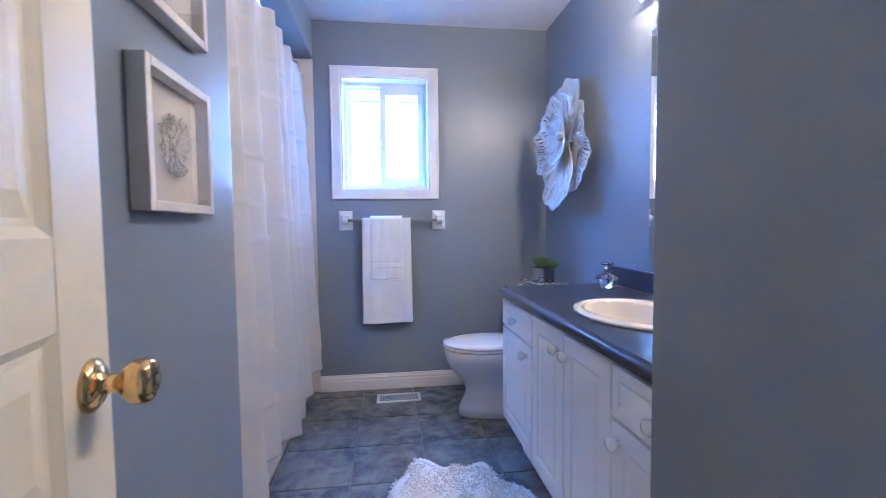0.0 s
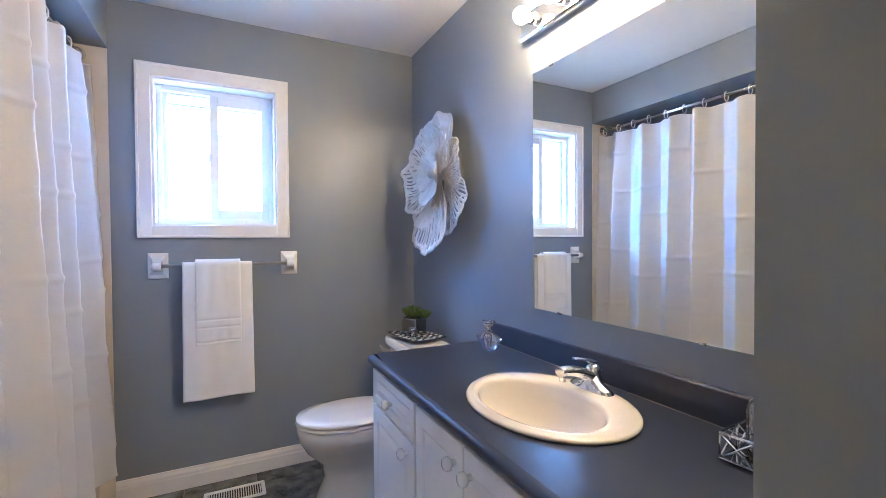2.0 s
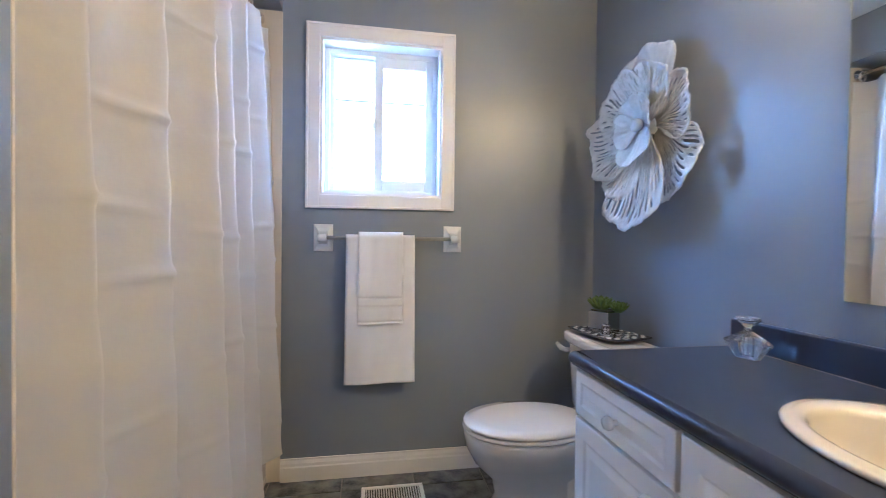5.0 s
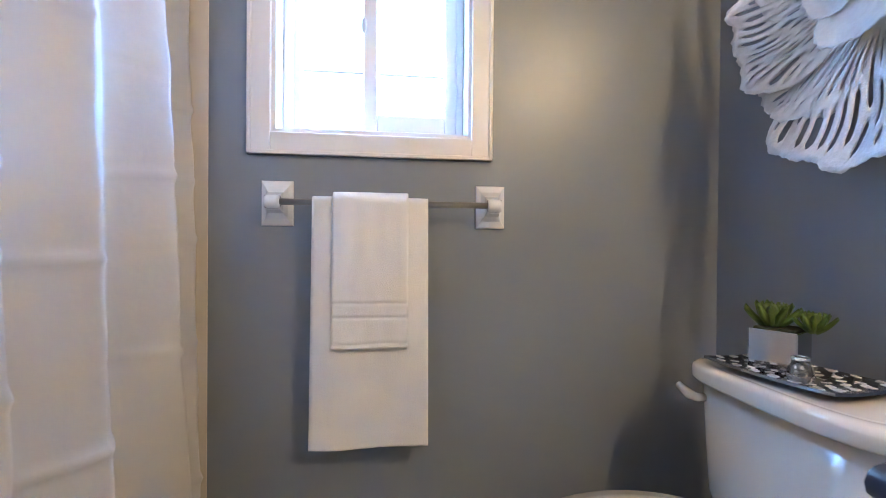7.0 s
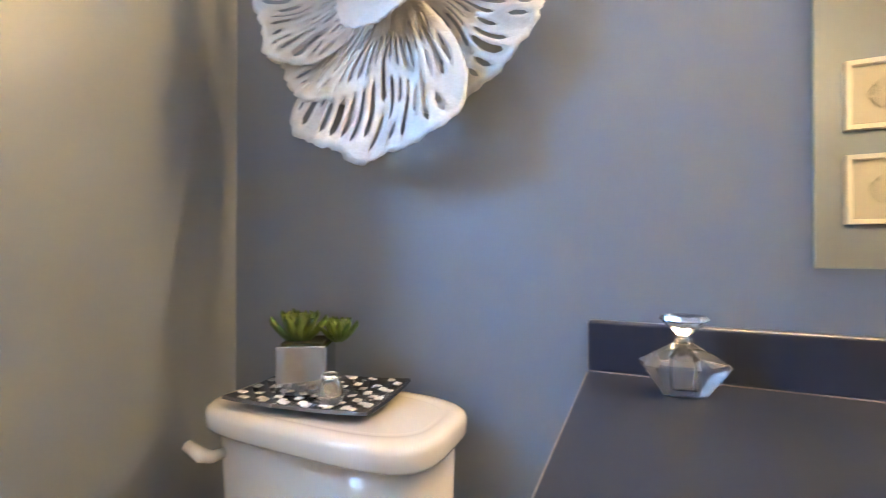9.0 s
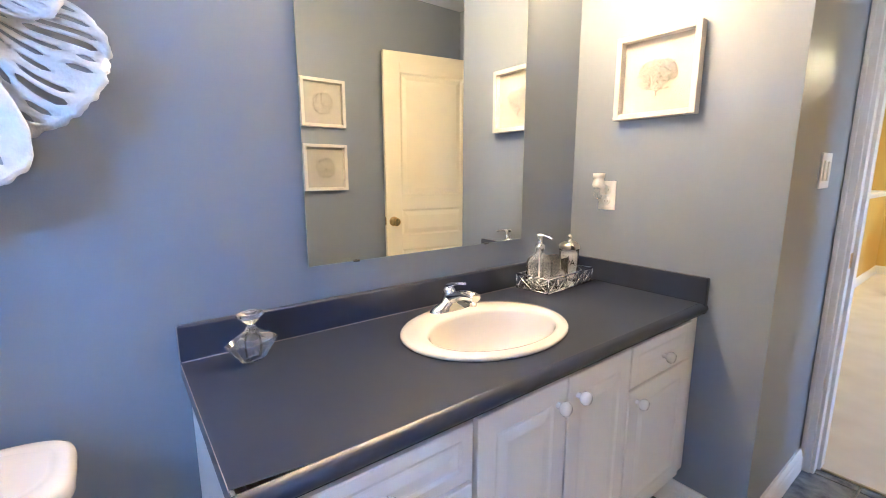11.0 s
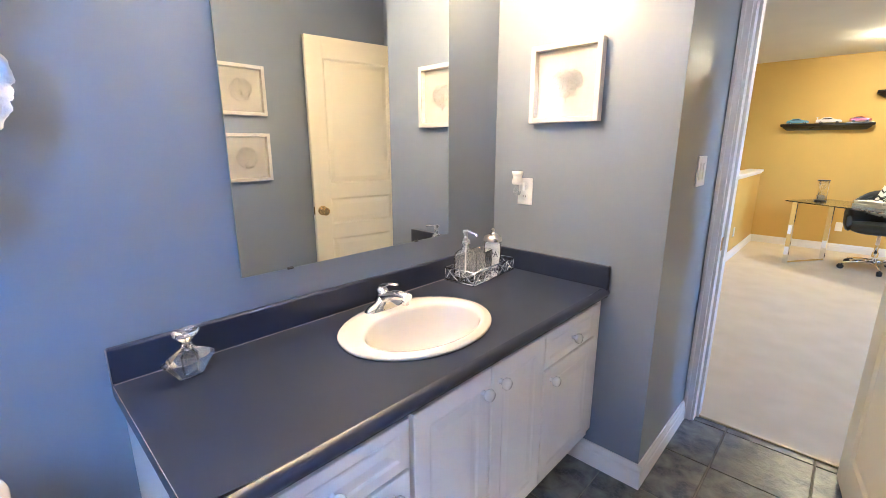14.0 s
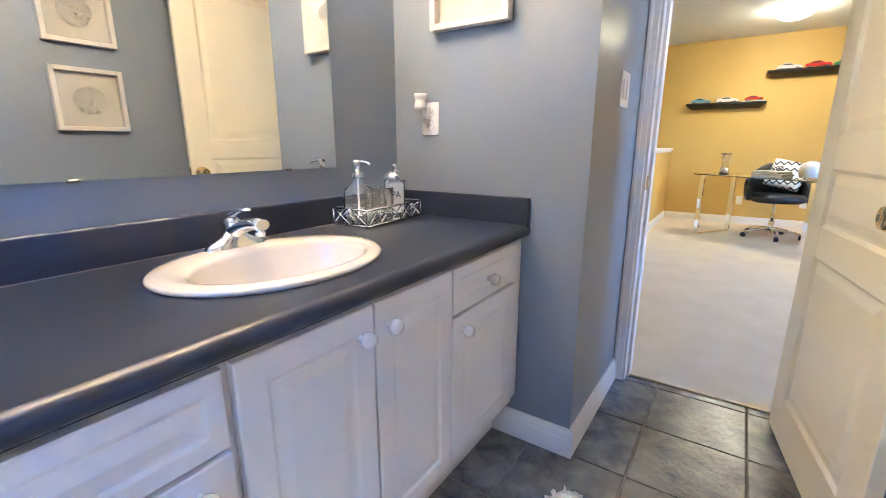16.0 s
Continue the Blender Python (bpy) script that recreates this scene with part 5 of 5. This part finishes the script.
for k, (z, rz, w_) in enumerate(((0.0, 4, 0.30), (0.0305, -5, 0.27))):
    bk = on_desk("book", 0.66, 0.33, "thick white hardcover book lying on the desk", "book", rz)
    bk.matrix_basis = Matrix.Translation((0, 0, z)) @ bk.matrix_basis
    part("cover", boxes((-w_ / 2, w_ / 2, -0.11, 0.11, 0.0, 0.003), (-w_ / 2, w_ / 2, -0.11, 0.11, 0.026, 0.029), (-w_ / 2, w_ / 2, -0.112, -0.108, 0.0, 0.029), bev=0.001), PAPER, bk)
    part("pages", boxes((-w_ / 2 + 0.004, w_ / 2 - 0.004, -0.106, 0.106, 0.0032, 0.0258)), MATB, bk)
gl = on_desk("reading_glasses", 0.66, 0.33, "black framed reading glasses lying on books", "glasses", 12)
gl.matrix_basis = Matrix.Translation((0, 0, 0.061)) @ gl.matrix_basis
for s in (-1, 1):
    part("rim", tube([(s * 0.037 + 0.031 * math.cos(a), 0.06, 0.026 + 0.024 * math.sin(a)) for a in [2 * math.pi * q / 20 for q in range(20)]], 0.0042, 6, None, True), DARK, gl)
    part("temple", tube([(s * 0.069, 0.06, 0.036), (s * 0.072, 0.0, 0.034), (s * 0.068, -0.06, 0.02), (s * 0.066, -0.075, 0.006)], 0.0035, 6), DARK, gl)
part("bridge", tube([(-0.008, 0.06, 0.032), (0, 0.06, 0.036), (0.008, 0.06, 0.032)], 0.004, 6), DARK, gl)
hm = on_desk("sports_helmet", 1.04, 0.30, "white sports helmet with black face opening on the desk", "helmet", 30)
bm = bmesh.new()
rings = []
for k in range(15):
    ph = -0.62 + (math.pi / 2 + 0.62) * k / 14
    rings.append([(0.118 * math.cos(ph) * math.cos(a), 0.138 * math.cos(ph) * math.sin(a), 0.085 + 0.125 * math.sin(ph)) for a in [2 * math.pi * q / 36 for q in range(36)]])
hm.scale = (0.86, 0.86, 0.86)
part("shell", loft(rings), mat("white_helmet_gloss", (0.80, 0.79, 0.78), 0.15, var=0.02, coat=0.6), hm)
for y in (-0.03, 0.03):
    part("ear_hole", lathe([(0, 0), (0.016, 0), (0.016, 0.003), (0, 0.003)], 16, pose(0.098, y - 0.02, 0.055, 0, 75, 0)), DARK, hm)
for z in (0.03, 0.06):
    part("face_bar", tube([(0.115 * math.cos(a), 0.16 * math.sin(a), z) for a in [math.pi * 0.28 + math.pi * 0.44 * q / 10 for q in range(11)]], 0.005, 8), DARK, hm)

# ---- office chair with cushion ----
ch = thing("office_chair", (-0.08, -3.98, 0.006), "black leather swivel armchair on a chrome star base", "chair", rz=8)
part("column", lathe([(0, 0.06), (0.028, 0.06), (0.028, 0.20), (0.018, 0.205), (0.018, 0.40), (0.06, 0.405), (0.06, 0.42), (0, 0.42)], 20), CHROME, ch)
for k in range(5):
    a = 2 * math.pi * k / 5 + 0.35
    c, s = math.cos(a), math.sin(a)
    part("base_arm", tube([(0.02 * c, 0.02 * s, 0.10), (0.15 * c, 0.15 * s, 0.092), (0.29 * c, 0.29 * s, 0.066)], [0.022, 0.017, 0.012], 10), CHROME, ch)
    w = part("castor", lathe([(0, -0.02), (0.024, -0.02), (0.028, -0.014), (0.028, 0.014), (0.024, 0.02), (0, 0.02)], 16, pose(0.295 * c, 0.295 * s, 0.028, 90, 0, math.degrees(a))), DARK, ch)
part("seat", loft([oval(0, 0.0, 0.22, 0.22, 0.42, 40, 3), oval(0, 0.0, 0.265, 0.255, 0.44, 40, 3), oval(0, 0.0, 0.275, 0.265, 0.48, 40, 3), oval(0, 0.0, 0.25, 0.24, 0.51, 40, 3), oval(0, 0, 0.15, 0.15, 0.515, 40, 3)]), LEATHER, ch)
# wrapped back: high behind, low at the arms
rin = []
for q in range(41):
    a = radians(-18 + 216 * q / 40) + math.pi
    back = max(0.0, math.sin(math.pi * (q / 40)))
    top = 0.60 + 0.26 * back ** 2.2
    rin.append((a, top))
def backrest():
    bm = bmesh.new()
    cols = []
    for a, top in rin:
        c, s = math.cos(a), math.sin(a)
        col = []
        for r, z in ((0.255, 0.44), (0.262, 0.5 + 0.3 * (top - 0.5)), (0.275, top - 0.02), (0.29, top), (0.315, top - 0.015), (0.315, 0.5), (0.29, 0.43)):
            k = 1 + 0.14 * (z - 0.44)
            col.append(bm.verts.new((r * c * k, r * s * k, z)))
        cols.append(col)
    for a, b in zip(cols, cols[1:]):
        for i in range(7):
            bm.faces.new((a[i], a[(i + 1) % 7], b[(i + 1) % 7], b[i])).smooth = True
    bm.faces.new(cols[0][::-1])
    bm.faces.new(cols[-1])
    return bm
part("backrest", backrest(), LEATHER, ch, "black leather wrapped back and arms")


def zigzag_mat():
    m = bpy.data.materials.new("black_white_zigzag_cloth")
    m.use_nodes = True
    nt = m.node_tree
    Ln, N = nt.links.new, nt.nodes.new
    b = nt.nodes["Principled BSDF"]
    b.inputs["Roughness"].default_value = 0.9
    tc, sep = N("ShaderNodeTexCoord"), N("ShaderNodeSeparateXYZ")
    Ln(tc.outputs["Object"], sep.inputs[0])
    pp = N("ShaderNodeMath")
    pp.operation = "PINGPONG"
    pp.inputs[1].default_value = 0.035
    Ln(sep.outputs["X"], pp.inputs[0])
    ad = N("ShaderNodeMath")
    ad.operation = "ADD"
    Ln(pp.outputs[0], ad.inputs[0])
    Ln(sep.outputs["Z"], ad.inputs[1])
    p2 = N("ShaderNodeMath")
    p2.operation = "PINGPONG"
    p2.inputs[1].default_value = 0.036
    Ln(ad.outputs[0], p2.inputs[0])
    lt = N("ShaderNodeMath")
    lt.operation = "LESS_THAN"
    lt.inputs[1].default_value = 0.010
    Ln(p2.outputs[0], lt.inputs[0])
    mx = N("ShaderNodeMixRGB")
    mx.inputs["Color1"].default_value, mx.inputs["Color2"].default_value = (0.78, 0.76, 0.72, 1), (0.03, 0.03, 0.03, 1)
    Ln(lt.outputs[0], mx.inputs["Fac"])
    Ln(mx.outputs[0], b.inputs["Base Color"])
    return m


cu = thing("cushion", (-0.13, -4.02, 0.525), "white cushion with black zigzag pattern on the chair", "cushion", rz=172)
bm = bmesh.new()
g = {}
for s in (1, -1):
    for i in range(17):
        for j in range(17):
            u, w = i / 8 - 1, j / 8 - 1
            if abs(u) == 1 or abs(w) == 1:
                if (i, j) in g:
                    continue
            d = 0.075 * ((1 - u * u) * (1 - w * w)) ** 0.45
            pin = 1 - 0.06 * (u * u + w * w - u * u * w * w)
            g[(i, j) if abs(u) == 1 or abs(w) == 1 else (i, j, s)] = bm.verts.new((0.185 * u * pin, s * d, 0.215 + 0.185 * w * pin))
for s in (1, -1):
    for i in range(16):
        for j in range(16):
            q = [g.get((a, b)) or g[(a, b, s)] for a, b in ((i, j), (i + 1, j), (i + 1, j + 1), (i, j + 1))]
            bm.faces.new(q).smooth = True
bmesh.ops.transform(bm, matrix=Matrix.Rotation(radians(-26), 4, "X") @ Matrix.Translation((0, 0, 0.215)) @ Matrix.Rotation(radians(14), 4, "Y") @ Matrix.Translation((0, 0, -0.195)), verts=bm.verts)
part("cover", bm, zigzag_mat(), cu)

# ---- floor tiles, one by one ----
floor_ob = bpy.data.objects["floor"]
PX, PY, G = 0.335, 0.326, 0.006
cut = {}
for i in range(-2, 5):
    for j in range(-1, 11):
        x0, x1 = 0.148 + i * PX + G / 2, 0.148 + (i + 1) * PX - G / 2
        y0, y1 = 0.362 + j * PY + G / 2, 0.362 + (j + 1) * PY - G / 2
        x0, x1, y0, y1 = max(x0, -0.4), min(x1, XE - 0.001), max(y0, 0.312), min(y1, YN - 0.001)
        if x1 - x0 < 0.02 or y1 - y0 < 0.02:
            continue
        key = (round(x1 - x0, 3), round(y1 - y0, 3))
        if key not in cut:
            cut[key] = mesh_of("tile", boxes((-key[0] / 2, key[0] / 2, -key[1] / 2, key[1] / 2, -0.006, 0.0), bev=0.002), TILE)
        t_ = new("tile", cut[key])
        t_.parent = floor_ob
        t_.location = ((x0 + x1) / 2, (y0 + y1) / 2, 0.0)
structure("threshold", boxes((DX0 + 0.018, DX1 - 0.018, 0.304, 0.316, -0.01, 0.008), bev=0.003), mat("brass_strip", (0.45, 0.38, 0.25), 0.4, 1.0), "thin metal carpet strip in the doorway")
